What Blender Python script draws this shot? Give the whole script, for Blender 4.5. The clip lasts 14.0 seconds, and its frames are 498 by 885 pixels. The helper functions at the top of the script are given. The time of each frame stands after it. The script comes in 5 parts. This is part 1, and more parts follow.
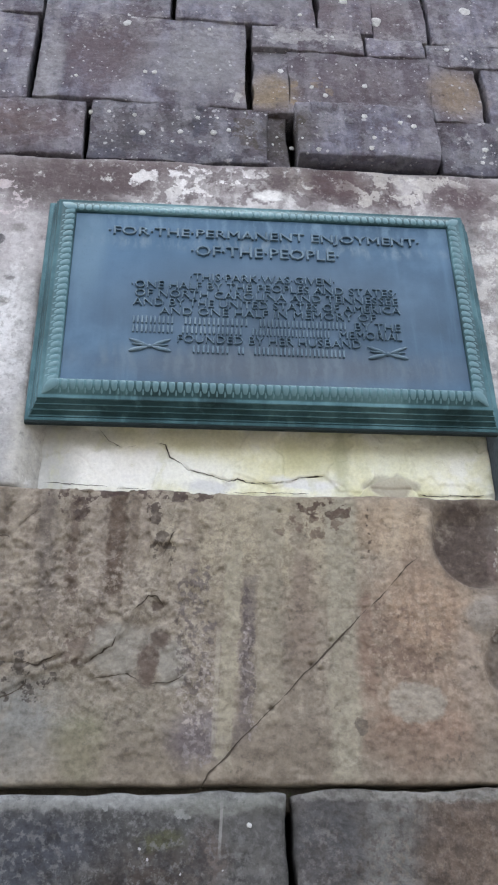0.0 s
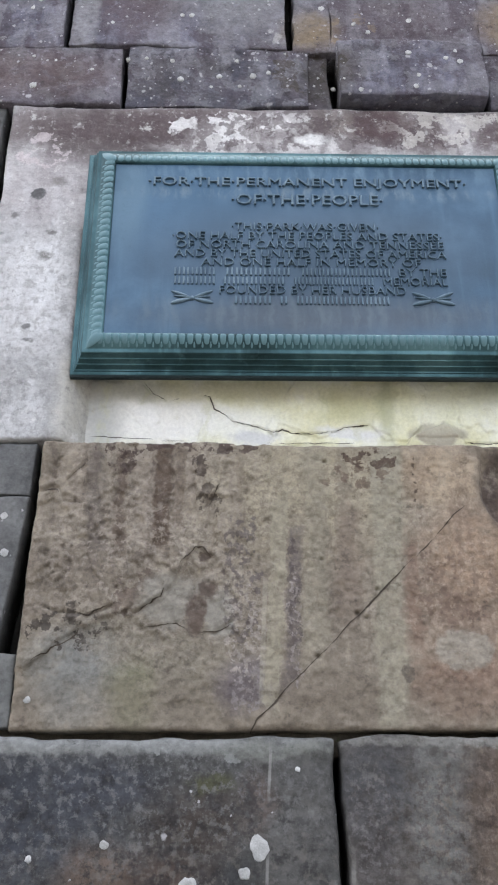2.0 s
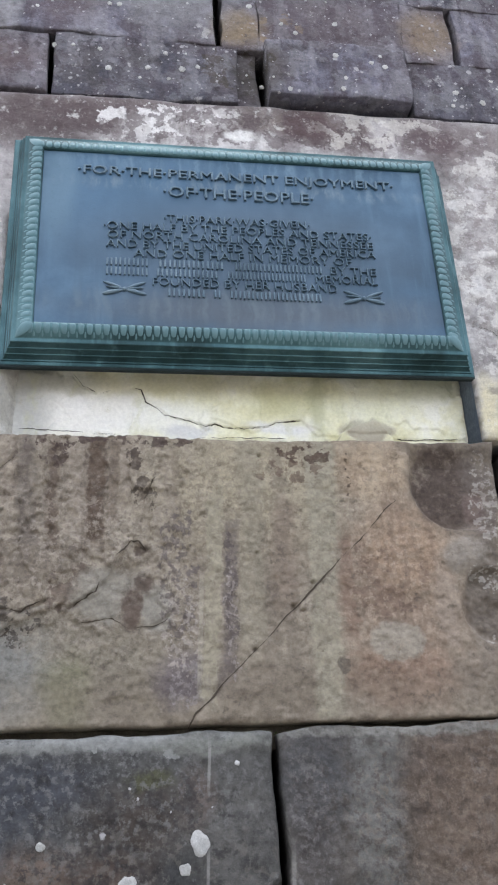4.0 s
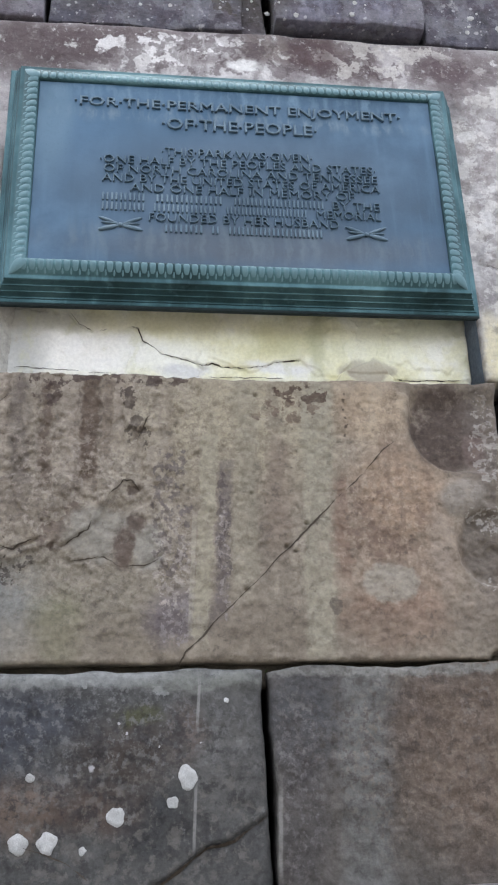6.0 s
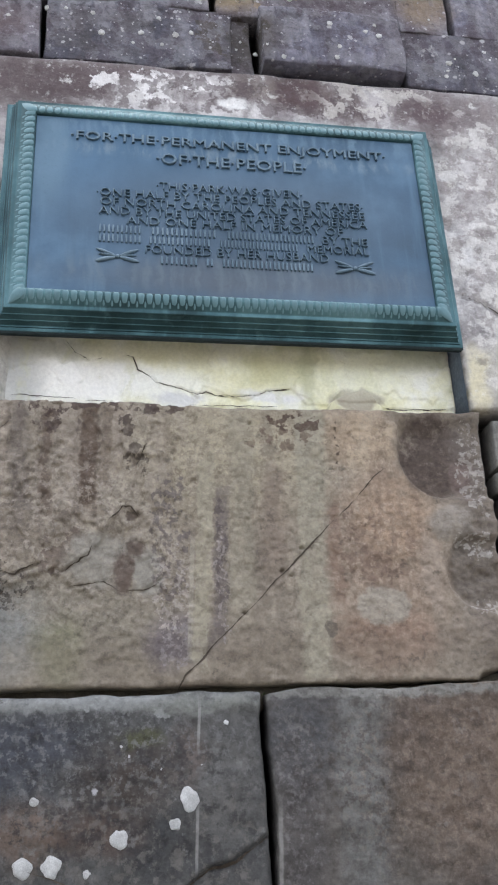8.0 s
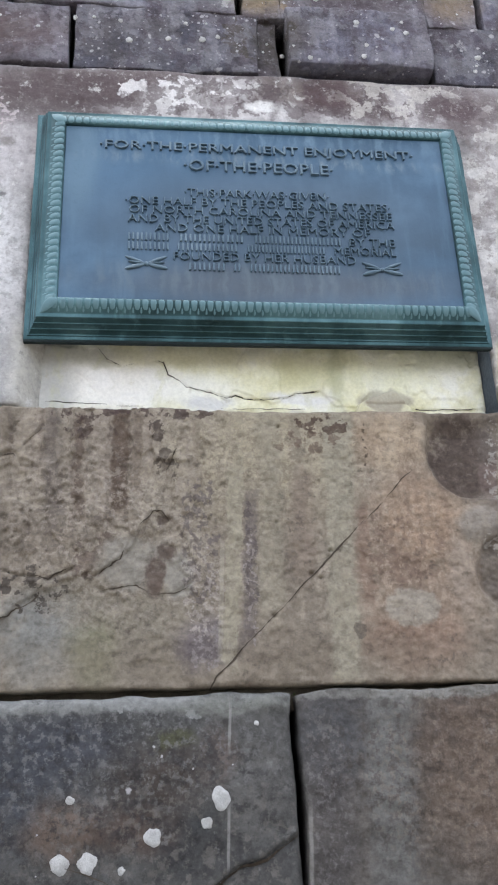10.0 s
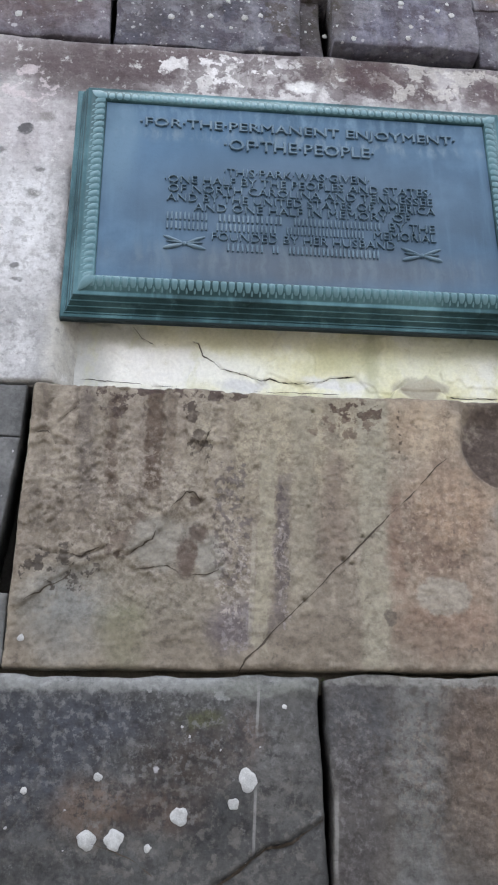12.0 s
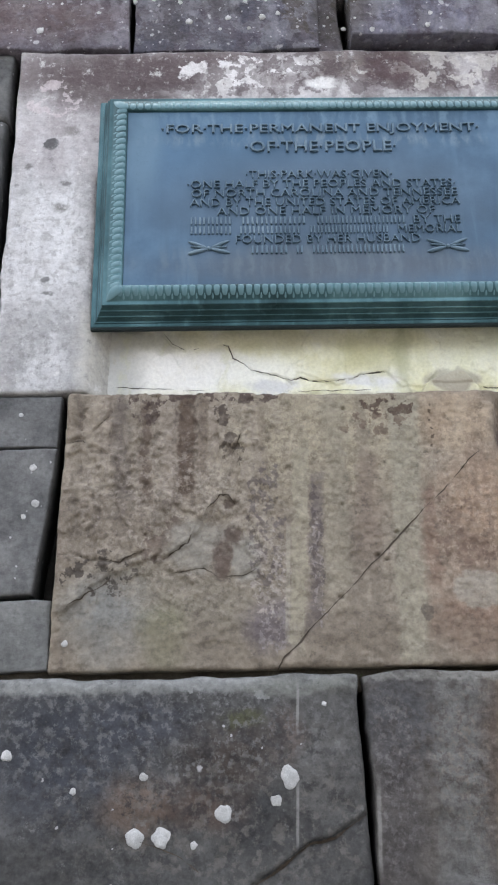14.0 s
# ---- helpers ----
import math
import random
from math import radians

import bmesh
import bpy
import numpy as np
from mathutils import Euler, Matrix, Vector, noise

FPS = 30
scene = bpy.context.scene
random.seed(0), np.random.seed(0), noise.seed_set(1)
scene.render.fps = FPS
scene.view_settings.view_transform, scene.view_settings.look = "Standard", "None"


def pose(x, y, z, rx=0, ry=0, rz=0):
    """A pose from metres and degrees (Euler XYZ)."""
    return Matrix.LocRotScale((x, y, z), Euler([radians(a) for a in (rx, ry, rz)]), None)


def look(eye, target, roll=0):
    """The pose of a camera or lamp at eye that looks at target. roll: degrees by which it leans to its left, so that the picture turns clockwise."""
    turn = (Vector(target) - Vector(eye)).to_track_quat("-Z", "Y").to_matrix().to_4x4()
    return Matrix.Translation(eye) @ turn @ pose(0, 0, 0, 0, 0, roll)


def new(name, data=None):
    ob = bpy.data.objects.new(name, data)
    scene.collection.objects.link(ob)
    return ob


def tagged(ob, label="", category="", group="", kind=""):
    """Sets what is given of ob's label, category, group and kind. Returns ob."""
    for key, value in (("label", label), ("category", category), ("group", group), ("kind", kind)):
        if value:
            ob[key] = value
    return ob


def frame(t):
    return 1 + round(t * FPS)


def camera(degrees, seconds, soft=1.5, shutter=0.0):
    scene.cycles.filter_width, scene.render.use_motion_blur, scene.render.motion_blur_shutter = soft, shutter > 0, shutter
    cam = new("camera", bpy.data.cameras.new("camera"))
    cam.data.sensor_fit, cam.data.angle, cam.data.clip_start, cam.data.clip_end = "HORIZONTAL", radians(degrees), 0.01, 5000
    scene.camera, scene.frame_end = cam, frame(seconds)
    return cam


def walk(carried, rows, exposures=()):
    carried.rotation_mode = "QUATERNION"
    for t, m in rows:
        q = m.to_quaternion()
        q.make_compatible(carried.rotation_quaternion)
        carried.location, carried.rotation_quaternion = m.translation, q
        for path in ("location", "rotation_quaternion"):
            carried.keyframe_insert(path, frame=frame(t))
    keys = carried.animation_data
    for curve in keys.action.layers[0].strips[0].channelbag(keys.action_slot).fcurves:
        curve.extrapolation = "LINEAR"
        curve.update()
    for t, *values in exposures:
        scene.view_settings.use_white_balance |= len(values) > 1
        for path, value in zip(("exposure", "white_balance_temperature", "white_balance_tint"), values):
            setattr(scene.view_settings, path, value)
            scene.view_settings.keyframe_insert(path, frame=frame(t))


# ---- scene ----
cam = camera(30.8, 14.0, soft=2.1)
PATH = [
    (0, (-0.228, -1.991, 1.689), (-0.071, -0.246, 2.654), -1.0),
    (0.5, (-0.275, -1.928, 1.685), (-0.023, -0.211, 2.679), -0.4),
    (0.8, (-0.262, -1.971, 1.663), (-0.055, -0.316, 2.767), -1.8),
    (1, (-0.364, -1.95, 1.672), (-0.001, -0.306, 2.752), -4.8),
    (1.5, (-0.333, -2.002, 1.714), (-0.09, -0.212, 2.572), -1.9),
    (2, (-0.208, -1.995, 1.697), (-0.165, -0.191, 2.56), -0.3),
    (2.5, (-0.321, -1.994, 1.699), (-0.1, -0.229, 2.614), -1.3),
    (3, (-0.349, -1.965, 1.681), (0.013, -0.216, 2.581), -4.0),
    (5.3, (-0.275, -1.974, 1.689), (-0.097, -0.153, 2.498), -1.9),
    (5.5, (-0.282, -1.965, 1.685), (-0.067, -0.147, 2.489), -0.8),
    (6, (-0.24, -1.95, 1.681), (-0.01, -0.111, 2.434), -1.9),
    (6.5, (-0.311, -1.963, 1.685), (-0.017, -0.153, 2.485), -2.2),
    (7, (-0.329, -1.948, 1.675), (-0.019, -0.154, 2.504), -2.7),
    (7.5, (-0.329, -1.967, 1.675), (-0.004, -0.169, 2.487), -2.5),
    (8, (-0.333, -1.989, 1.666), (-0.014, -0.185, 2.468), -2.9),
    (8.5, (-0.352, -2.0, 1.671), (-0.042, -0.182, 2.445), -2.6),
    (10.8, (-0.278, -2.041, 1.689), (-0.105, -0.218, 2.494), -1.9),
    (11, (-0.292, -2.019, 1.675), (-0.128, -0.213, 2.519), -1.7),
    (11.5, (-0.323, -2.008, 1.677), (-0.136, -0.186, 2.48), -0.2),
    (12, (-0.339, -2.021, 1.69), (-0.154, -0.177, 2.441), -0.3),
    (12.5, (-0.335, -2.025, 1.682), (-0.187, -0.179, 2.437), -0.4),
    (13, (-0.299, -2.018, 1.671), (-0.085, -0.201, 2.479), -2.2),
    (13.5, (-0.3, -2.012, 1.676), (0.048, -0.185, 2.409), -3.2),
    (14, (-0.264, -2.061, 1.712), (-0.218, -0.198, 2.438), -1.4),
]
# the camera's own exposure dips after the bright sky has been in view
EXPOSURES = [(0, 2.40), (0.8, 2.40), (1.1, 2.36), (1.5, 2.24), (2, 2.37), (2.6, 2.41), (5.3, 2.38), (8.7, 2.39), (10.8, 2.43), (12, 2.42), (14, 2.39)]
walk(cam, [(t, look(e, a, r)) for t, e, a, r in PATH], EXPOSURES)

# ---------------- light ----------------
world = bpy.data.worlds.new("overcast_sky")
scene.world = world
world.use_nodes = True
wn, wl = world.node_tree.nodes, world.node_tree.links
wn.clear()
sky = wn.new("ShaderNodeTexSky")
sky.sky_type = "NISHITA"
sky.sun_disc = False
sky.sun_elevation, sky.sun_rotation = radians(66), radians(-16)
sky.air_density, sky.dust_density = 1.0, 6.0
soft_sky = wn.new("ShaderNodeHueSaturation")
soft_sky.inputs["Saturation"].default_value = 0.37
sky_out = wn.new("ShaderNodeBackground")
sky_out.inputs["Strength"].default_value = 0.15
w_end = wn.new("ShaderNodeOutputWorld")
wl.new(sky.outputs[0], soft_sky.inputs["Color"])
wl.new(soft_sky.outputs[0], sky_out.inputs["Color"])
wl.new(sky_out.outputs[0], w_end.inputs["Surface"])

sun_data = bpy.data.lights.new("sun", "SUN")
sun_data.energy, sun_data.angle, sun_data.color = 0.5, radians(60), (1.0, 0.98, 0.96)
sun = new("sun", sun_data)
sun.matrix_world = look((0, 0, 0), (0.11, -0.38, -0.92))


# ---------------- node helpers ----------------
class Shade:
    """A small builder for procedural materials."""

    def __init__(self, name):
        self.mat = bpy.data.materials.new(name)
        self.mat.use_nodes = True
        self.t = self.mat.node_tree
        self.t.nodes.clear()
        self.bsdf = self.t.nodes.new("ShaderNodeBsdfPrincipled")
        end = self.t.nodes.new("ShaderNodeOutputMaterial")
        self.t.links.new(self.bsdf.outputs[0], end.inputs[0])
        self.pos = self.t.nodes.new("ShaderNodeTexCoord").outputs["Object"]
        self.info = self.t.nodes.new("ShaderNodeObjectInfo")

    def put(self, socket, value):
        if hasattr(value, "is_linked"):
            self.t.links.new(value, socket)
        elif isinstance(value, (tuple, list)) and len(value) == 3 and socket.type == "RGBA":
            socket.default_value = (*value, 1)
        else:
            socket.default_value = value

    def math(self, op, a, b=0.0, clamp=False):
        n = self.t.nodes.new("ShaderNodeMath")
        n.operation, n.use_clamp = op, clamp
        self.put(n.inputs[0], a)
        self.put(n.inputs[1], b)
        return n.outputs[0]

    def vmath(self, op, a, b=(0, 0, 0)):
        n = self.t.nodes.new("ShaderNodeVectorMath")
        n.operation = op
        self.put(n.inputs[0], a)
        self.put(n.inputs[1], b)
        return n.outputs["Value"] if op == "LENGTH" else n.outputs[0]

    def noise(self, vec, scale, detail=6.0, rough=0.6, colour=False):
        n = self.t.nodes.new("ShaderNodeTexNoise")
        self.put(n.inputs["Vector"], vec)
        n.inputs["Scale"].default_value = scale
        n.inputs["Detail"].default_value = detail
        n.inputs["Roughness"].default_value = rough
        return n.outputs["Color"] if colour else n.outputs["Fac"]

    def cells(self, vec, scale, out="Distance", rnd=1.0):
        n = self.t.nodes.new("ShaderNodeTexVoronoi")
        self.put(n.inputs["Vector"], vec)
        n.inputs["Scale"].default_value = scale
        n.inputs["Randomness"].default_value = rnd
        return n.outputs[out]

    def step(self, v, lo, hi, a=0.0, b=1.0):
        n = self.t.nodes.new("ShaderNodeMapRange")
        n.interpolation_type = "SMOOTHSTEP"
        for i, x in enumerate((v, lo, hi, a, b)):
            self.put(n.inputs[i], x)
        return n.outputs[0]

    def mix(self, f, a, b, blend="MIX"):
        n = self.t.nodes.new("ShaderNodeMix")
        n.data_type, n.blend_type = "RGBA", blend
        self.put(n.inputs[0], f)
        self.put(n.inputs[6], a)
        self.put(n.inputs[7], b)
        return n.outputs[2]

    def ramp(self, f, stops):
        n = self.t.nodes.new("ShaderNodeValToRGB")
        self.put(n.inputs[0], f)
        e = n.color_ramp.elements
        while len(e) < len(stops):
            e.new(0.5)
        for el, (p, c) in zip(e, stops):
            el.position, el.color = p, (*c, 1)
        return n.outputs[0]

    def split(self, vec):
        n = self.t.nodes.new("ShaderNodeSeparateXYZ")
        self.put(n.inputs[0], vec)
        return n.outputs

    def join(self, x, y, z):
        n = self.t.nodes.new("ShaderNodeCombineXYZ")
        for i, v in enumerate((x, y, z)):
            self.put(n.inputs[i], v)
        return n.outputs[0]

    def bump(self, height, strength, distance, under=None):
        n = self.t.nodes.new("ShaderNodeBump")
        n.inputs["Strength"].default_value = strength
        n.inputs["Distance"].default_value = distance
        self.put(n.inputs["Height"], height)
        if under is not None:
            self.put(n.inputs["Normal"], under)
        return n.outputs[0]

    def warped(self, amount, scale):
        d = self.vmath("SUBTRACT", self.noise(self.pos, scale, 5.0, 0.65, True), (0.5, 0.5, 0.5))
        return self.vmath("ADD", self.pos, self.vmath("MULTIPLY", d, (amount, amount, amount)))

    def blot(self, where, cx, cz, rx, rz, soft):
        """1 inside an uneven ellipse on the wall's face, 0 outside."""
        d = self.vmath("SUBTRACT", where, (cx, 0, cz))
        d = self.vmath("LENGTH", self.vmath("MULTIPLY", d, (1 / rx, 0, 1 / rz)))
        return self.step(d, 1 - soft, 1 + soft, 1.0, 0.0)

    def band(self, where, x0, z0, x1, z1, w, soft):
        """1 inside an uneven upright streak that runs from (x0, z0) up to (x1, z1)."""
        s = self.split(where)
        axis = self.math("ADD", self.math("MULTIPLY", s[2], (x1 - x0) / (z1 - z0)), x0 - z0 * (x1 - x0) / (z1 - z0))
        d = self.math("ABSOLUTE", self.math("SUBTRACT", s[0], axis))
        across = self.step(d, w * (1 - soft), w * (1 + soft), 1.0, 0.0)
        low = self.step(s[2], z0 - 0.03, z0 + 0.03)
        high = self.step(s[2], z1 - 0.02, z1 + 0.02, 1.0, 0.0)
        return self.math("MULTIPLY", across, self.math("MULTIPLY", low, high))


def stone_material(name, dark, mid, light, marks=(), streak=0.3, dots=0.0, crust=0.0, crust_colour=(0.42, 0.41, 0.42),
                   moss=0.0, fleck=0.5, pits=0.6, patchy=0.5, grainy=0.7, vary=0.25, rough_bump=1.0, random_shift=True):
    """Weathered stone: blotches, grain, run-off streaks, pale lichen dots and crusts, and stains with a place of their own."""
    s = Shade(name)
    base = s.pos
    if random_shift:
        r = s.info.outputs["Random"]
        base = s.vmath("ADD", s.pos, s.join(s.math("MULTIPLY", r, 37.0), s.math("MULTIPLY", r, 11.0), s.math("MULTIPLY", r, 53.0)))
    big = s.noise(base, 5.0, 9.0, 0.66)
    col = s.ramp(big, [(0.36, dark), (0.5, mid), (0.64, light)])
    run = s.noise(s.vmath("MULTIPLY", base, (20, 20, 1.4)), 1.0, 6.0, 0.62)
    col = s.mix(s.step(run, 0.50, 0.72, 0.0, streak), col, tuple(c * 0.42 for c in mid))
    col = s.mix(s.step(run, 0.48, 0.28, 0.0, streak * 0.8), col, light)
    patch = s.noise(base, 13.0, 8.0, 0.7)
    col = s.mix(s.step(patch, 0.52, 0.66, 0.0, patchy), col, tuple(c * 0.6 for c in dark))
    col = s.mix(s.step(patch, 0.46, 0.34, 0.0, patchy * 0.7), col, tuple(c * 1.15 for c in light))
    if vary:
        r = s.info.outputs["Random"]
        col = s.mix(1.0, col, s.ramp(r, [(0.0, (1 - vary, 1 - vary, 1 - vary * 0.8)), (0.5, (1, 0.98, 1.0)), (1.0, (1 + vary * 0.8, 1 + vary * 0.7, 1 + vary * 0.6))]), "MULTIPLY")
    near = s.warped(0.09, 9.0)
    fine = s.warped(0.035, 38.0)
    mid_warp = s.vmath("ADD", fine, s.vmath("MULTIPLY", s.vmath("SUBTRACT", s.noise(s.pos, 7.0, 4.0, 0.6, True), (0.5, 0.5, 0.5)), (0.055, 0.0, 0.2)))
    torn = s.noise(s.pos, 24.0, 7.0, 0.7)
    for kind, *p in marks:
        *shape, colour, amount = p
        if kind == "blot":
            f = s.blot(near, *shape)
        elif kind == "spot":
            f = s.blot(fine, *shape)
        elif kind == "band":
            f = s.band(mid_warp if shape[4] > 0.006 else s.pos, *shape)
        else:
            # runs: upright run-off marks; grit: scattered flecks; flake: patches with a sharp edge, all within an uneven ellipse
            size = shape.pop()
            f = s.blot(near, *shape)
            away = (shape[0] * 31.0, 5.0, shape[1] * 17.0)
            if kind == "runs":
                n = s.noise(s.vmath("ADD", s.vmath("MULTIPLY", fine, (size, size, 2.2)), away), 1.0, 5.0, 0.6)
                f = s.math("MULTIPLY", f, s.step(n, 0.47, 0.58))
            elif kind == "flake":
                n = s.noise(s.vmath("ADD", s.pos, away), size, 7.0, 0.62)
                f = s.step(s.math("MULTIPLY", s.math("SUBTRACT", n, 0.30), f), 0.205, 0.23)
            else:
                n = s.noise(s.vmath("ADD", s.pos, away), size, 5.0, 0.7)
                f = s.math("MULTIPLY", f, s.step(n, 0.50, 0.60))
        f = s.math("MULTIPLY", f, s.step(torn, 0.32, 0.50, 0.5, 1.0))
        col = s.mix(s.math("MULTIPLY", f, amount), col, colour)
    # grain at the scale of the sand and of pecked marks
    grain = s.noise(s.pos, 90.0, 6.0, 0.75)
    peck = s.noise(s.vmath("MULTIPLY", s.pos, (1, 1, 1.5)), 38.0, 7.0, 0.72)
    col = s.mix(grainy, col, s.ramp(grain, [(0.3, (0.72, 0.72, 0.72)), (0.55, (1.0, 1.0, 1.0)), (0.75, (1.22, 1.22, 1.22))]), "MULTIPLY")
    col = s.mix(grainy, col, s.ramp(peck, [(0.32, (0.62, 0.60, 0.60)), (0.5, (1.0, 1.0, 1.0)), (0.72, (1.20, 1.19, 1.17))]), "MULTIPLY")
    zone = s.noise(base, 6.0, 6.0, 0.65)
    pale = s.noise(s.pos, 46.0, 6.0, 0.72)
    pale = s.math("MULTIPLY", s.step(pale, 0.55, 0.66), s.step(zone, 0.36, 0.60))
    col = s.mix(s.math("MULTIPLY", pale, fleck), col, tuple(min(0.75, c * 1.45 + 0.02) for c in light))
    hole = s.noise(s.vmath("ADD", s.pos, (3.1, 7.7, 1.9)), 40.0, 6.0, 0.72)
    hole = s.math("MULTIPLY", s.step(hole, 0.56, 0.67), s.step(zone, 0.66, 0.40))
    col = s.mix(s.math("MULTIPLY", hole, pits), col, tuple(c * 0.45 for c in dark))
    if moss:
        g = s.step(s.noise(base, 7.0, 7.0, 0.7), 0.52, 0.68, 0.0, moss)
        col = s.mix(g, col, (0.085, 0.095, 0.045))
    if crust:
        c = s.noise(base, 16.0, 9.0, 0.75)
        col = s.mix(s.step(c, 0.60 - 0.1 * crust, 0.68 - 0.1 * crust, 0.0, min(1.0, 0.5 + crust * 0.5)), col, crust_colour)
    if dots:
        for scale, size in ((15.0, 0.15), (34.0, 0.18), (60.0, 0.2)):
            w = s.vmath("ADD", base, s.vmath("MULTIPLY", s.vmath("SUBTRACT", s.noise(base, 70.0, 3.0, 0.6, True), (0.5, 0.5, 0.5)), (0.012, 0.012, 0.012)))
            d = s.cells(w, scale)
            pick = s.split(s.cells(w, scale, "Color"))[0]
            f = s.math("MULTIPLY", s.step(d, size, size * 0.7), s.step(pick, 1.0 - 0.42 * dots, 1.01 - 0.42 * dots))
            col = s.mix(s.math("MULTIPLY", f, 0.7), col, (0.46, 0.45, 0.47))
    s.put(s.bsdf.inputs["Base Color"], col)
    s.put(s.bsdf.inputs["Roughness"], s.step(grain, 0.2, 0.8, 0.95, 0.78))
    s.bsdf.inputs["Specular IOR Level"].default_value = 0.25
    b = s.bump(s.noise(s.pos, 26.0, 9.0, 0.72), 0.55 * rough_bump, 0.012)
    b = s.bump(grain, 0.5 * rough_bump, 0.004, b)
    s.put(s.bsdf.inputs["Normal"], b)
    return s.mat


GREY_TOP = (0.48, 0.46, 0.48)
# stains that run across the joints of the upper courses
UPPER_MARKS = [
    ("runs", 0.0, 4.20, 1.6, 0.50, 0.3, 9.0, (0.080, 0.066, 0.078), 0.65),
    ("runs", 0.1, 4.25, 1.6, 0.45, 0.3, 15.0, (0.300, 0.290, 0.325), 0.5),
    ("grit", 0.0, 3.88, 1.6, 0.12, 0.3, 16.0, (0.055, 0.050, 0.055), 0.55),
    ("flake", -0.1, 4.25, 1.6, 0.60, 0.3, 7.0, (0.088, 0.070, 0.084), 0.45),
    ("flake", 0.0, 4.20, 1.6, 0.60, 0.3, 11.0, (0.285, 0.282, 0.305), 0.28),
    ("blot", -0.52, 4.20, 0.11, 0.17, 0.5, (0.108, 0.080, 0.094), 0.75),
    ("blot", -0.66, 4.15, 0.035, 0.16, 0.5, (0.300, 0.295, 0.315), 0.7),
    ("blot", -0.20, 4.20, 0.13, 0.14, 0.5, (0.255, 0.255, 0.270), 0.65),
    ("flake", -0.11, 4.05, 0.10, 0.045, 0.4, 10.0, (0.42, 0.41, 0.41), 0.8),
    ("blot", 0.04, 4.09, 0.08, 0.08, 0.5, (0.260, 0.190, 0.105), 0.8),
    ("flake", 0.15, 4.10, 0.10, 0.08, 0.5, 12.0, (0.250, 0.185, 0.110), 0.65),
    ("blot", 0.66, 4.12, 0.09, 0.10, 0.5, (0.240, 0.180, 0.125), 0.75),
    ("flake", 0.16, 4.35, 0.20, 0.07, 0.5, 12.0, (0.36, 0.355, 0.36), 0.6),
    ("flake", 0.02, 3.90, 0.14, 0.12, 0.5, 10.0, (0.070, 0.058, 0.050), 0.75),
    ("flake", -0.35, 3.87, 0.22, 0.11, 0.5, 9.0, (0.082, 0.076, 0.084), 0.6),
    ("blot", 0.08, 3.88, 0.09, 0.11, 0.6, (0.065, 0.055, 0.045), 0.7),
    ("blot", -0.85, 3.88, 0.30, 0.09, 0.6, (0.135, 0.095, 0.090), 0.6),
    ("blot", -0.45, 4.28, 0.13, 0.16, 0.6, (0.110, 0.085, 0.092), 0.55),
    ("blot", 0.33, 4.13, 0.20, 0.12, 0.6, (0.120, 0.092, 0.100), 0.5),
    ("blot", 0.33, 4.50, 0.20, 0.14, 0.6, (0.135, 0.100, 0.102), 0.45),
    ("blot", -0.10, 4.20, 0.16, 0.16, 0.6, (0.245, 0.240, 0.262), 0.5),
    ("blot", -0.02, 4.58, 0.20, 0.12, 0.6, (0.230, 0.228, 0.250), 0.5),
    ("grit", 0.0, 4.37, 1.6, 0.05, 0.5, 30.0, (0.360, 0.350, 0.360), 0.45),
]
UPPER = dict(random_shift=False, marks=UPPER_MARKS, rough_bump=1.3)
mat_upper = stone_material("upper_stone", (0.093, 0.092, 0.119), (0.152, 0.149, 0.191), (0.237, 0.234, 0.292), streak=0.6, dots=0.5, crust=0.05, vary=0.16, fleck=0.3, pits=0.5, **UPPER)
mat_upper_dark = stone_material("dark_spotted_stone", (0.057, 0.057, 0.072), (0.099, 0.098, 0.124), (0.163, 0.160, 0.197), streak=0.5, dots=1.0, crust=0.2, vary=0.12, pits=0.7, **UPPER)
mat_upper_brown = stone_material("brown_stone", (0.087, 0.080, 0.097), (0.141, 0.130, 0.155), (0.209, 0.197, 0.233), streak=0.6, dots=0.5, crust=0.1, vary=0.14, **UPPER)
mat_coping = stone_material("coping", (0.055, 0.054, 0.060), (0.120, 0.115, 0.126), (0.23, 0.22, 0.235), streak=0.1, dots=0.9, crust=0.75, rough_bump=1.6, pits=0.8, random_shift=False)
mat_side = stone_material("slate_grey_stone", (0.082, 0.085, 0.085), (0.124, 0.127, 0.127), (0.178, 0.181, 0.179), streak=0.2, dots=0.12, crust=0.0, rough_bump=0.6, fleck=0.12, pits=0.3, vary=0.10)
mat_side_pale = stone_material("pale_slate_stone", (0.123, 0.124, 0.116), (0.186, 0.185, 0.173), (0.267, 0.264, 0.243), streak=0.2, dots=0.12, crust=0.0, rough_bump=0.6, fleck=0.12, pits=0.3, vary=0.10)
mat_plain = stone_material("plain_wall_stone", (0.070, 0.067, 0.068), (0.125, 0.117, 0.118), (0.190, 0.180, 0.178), streak=0.3, dots=0.25, crust=0.05)

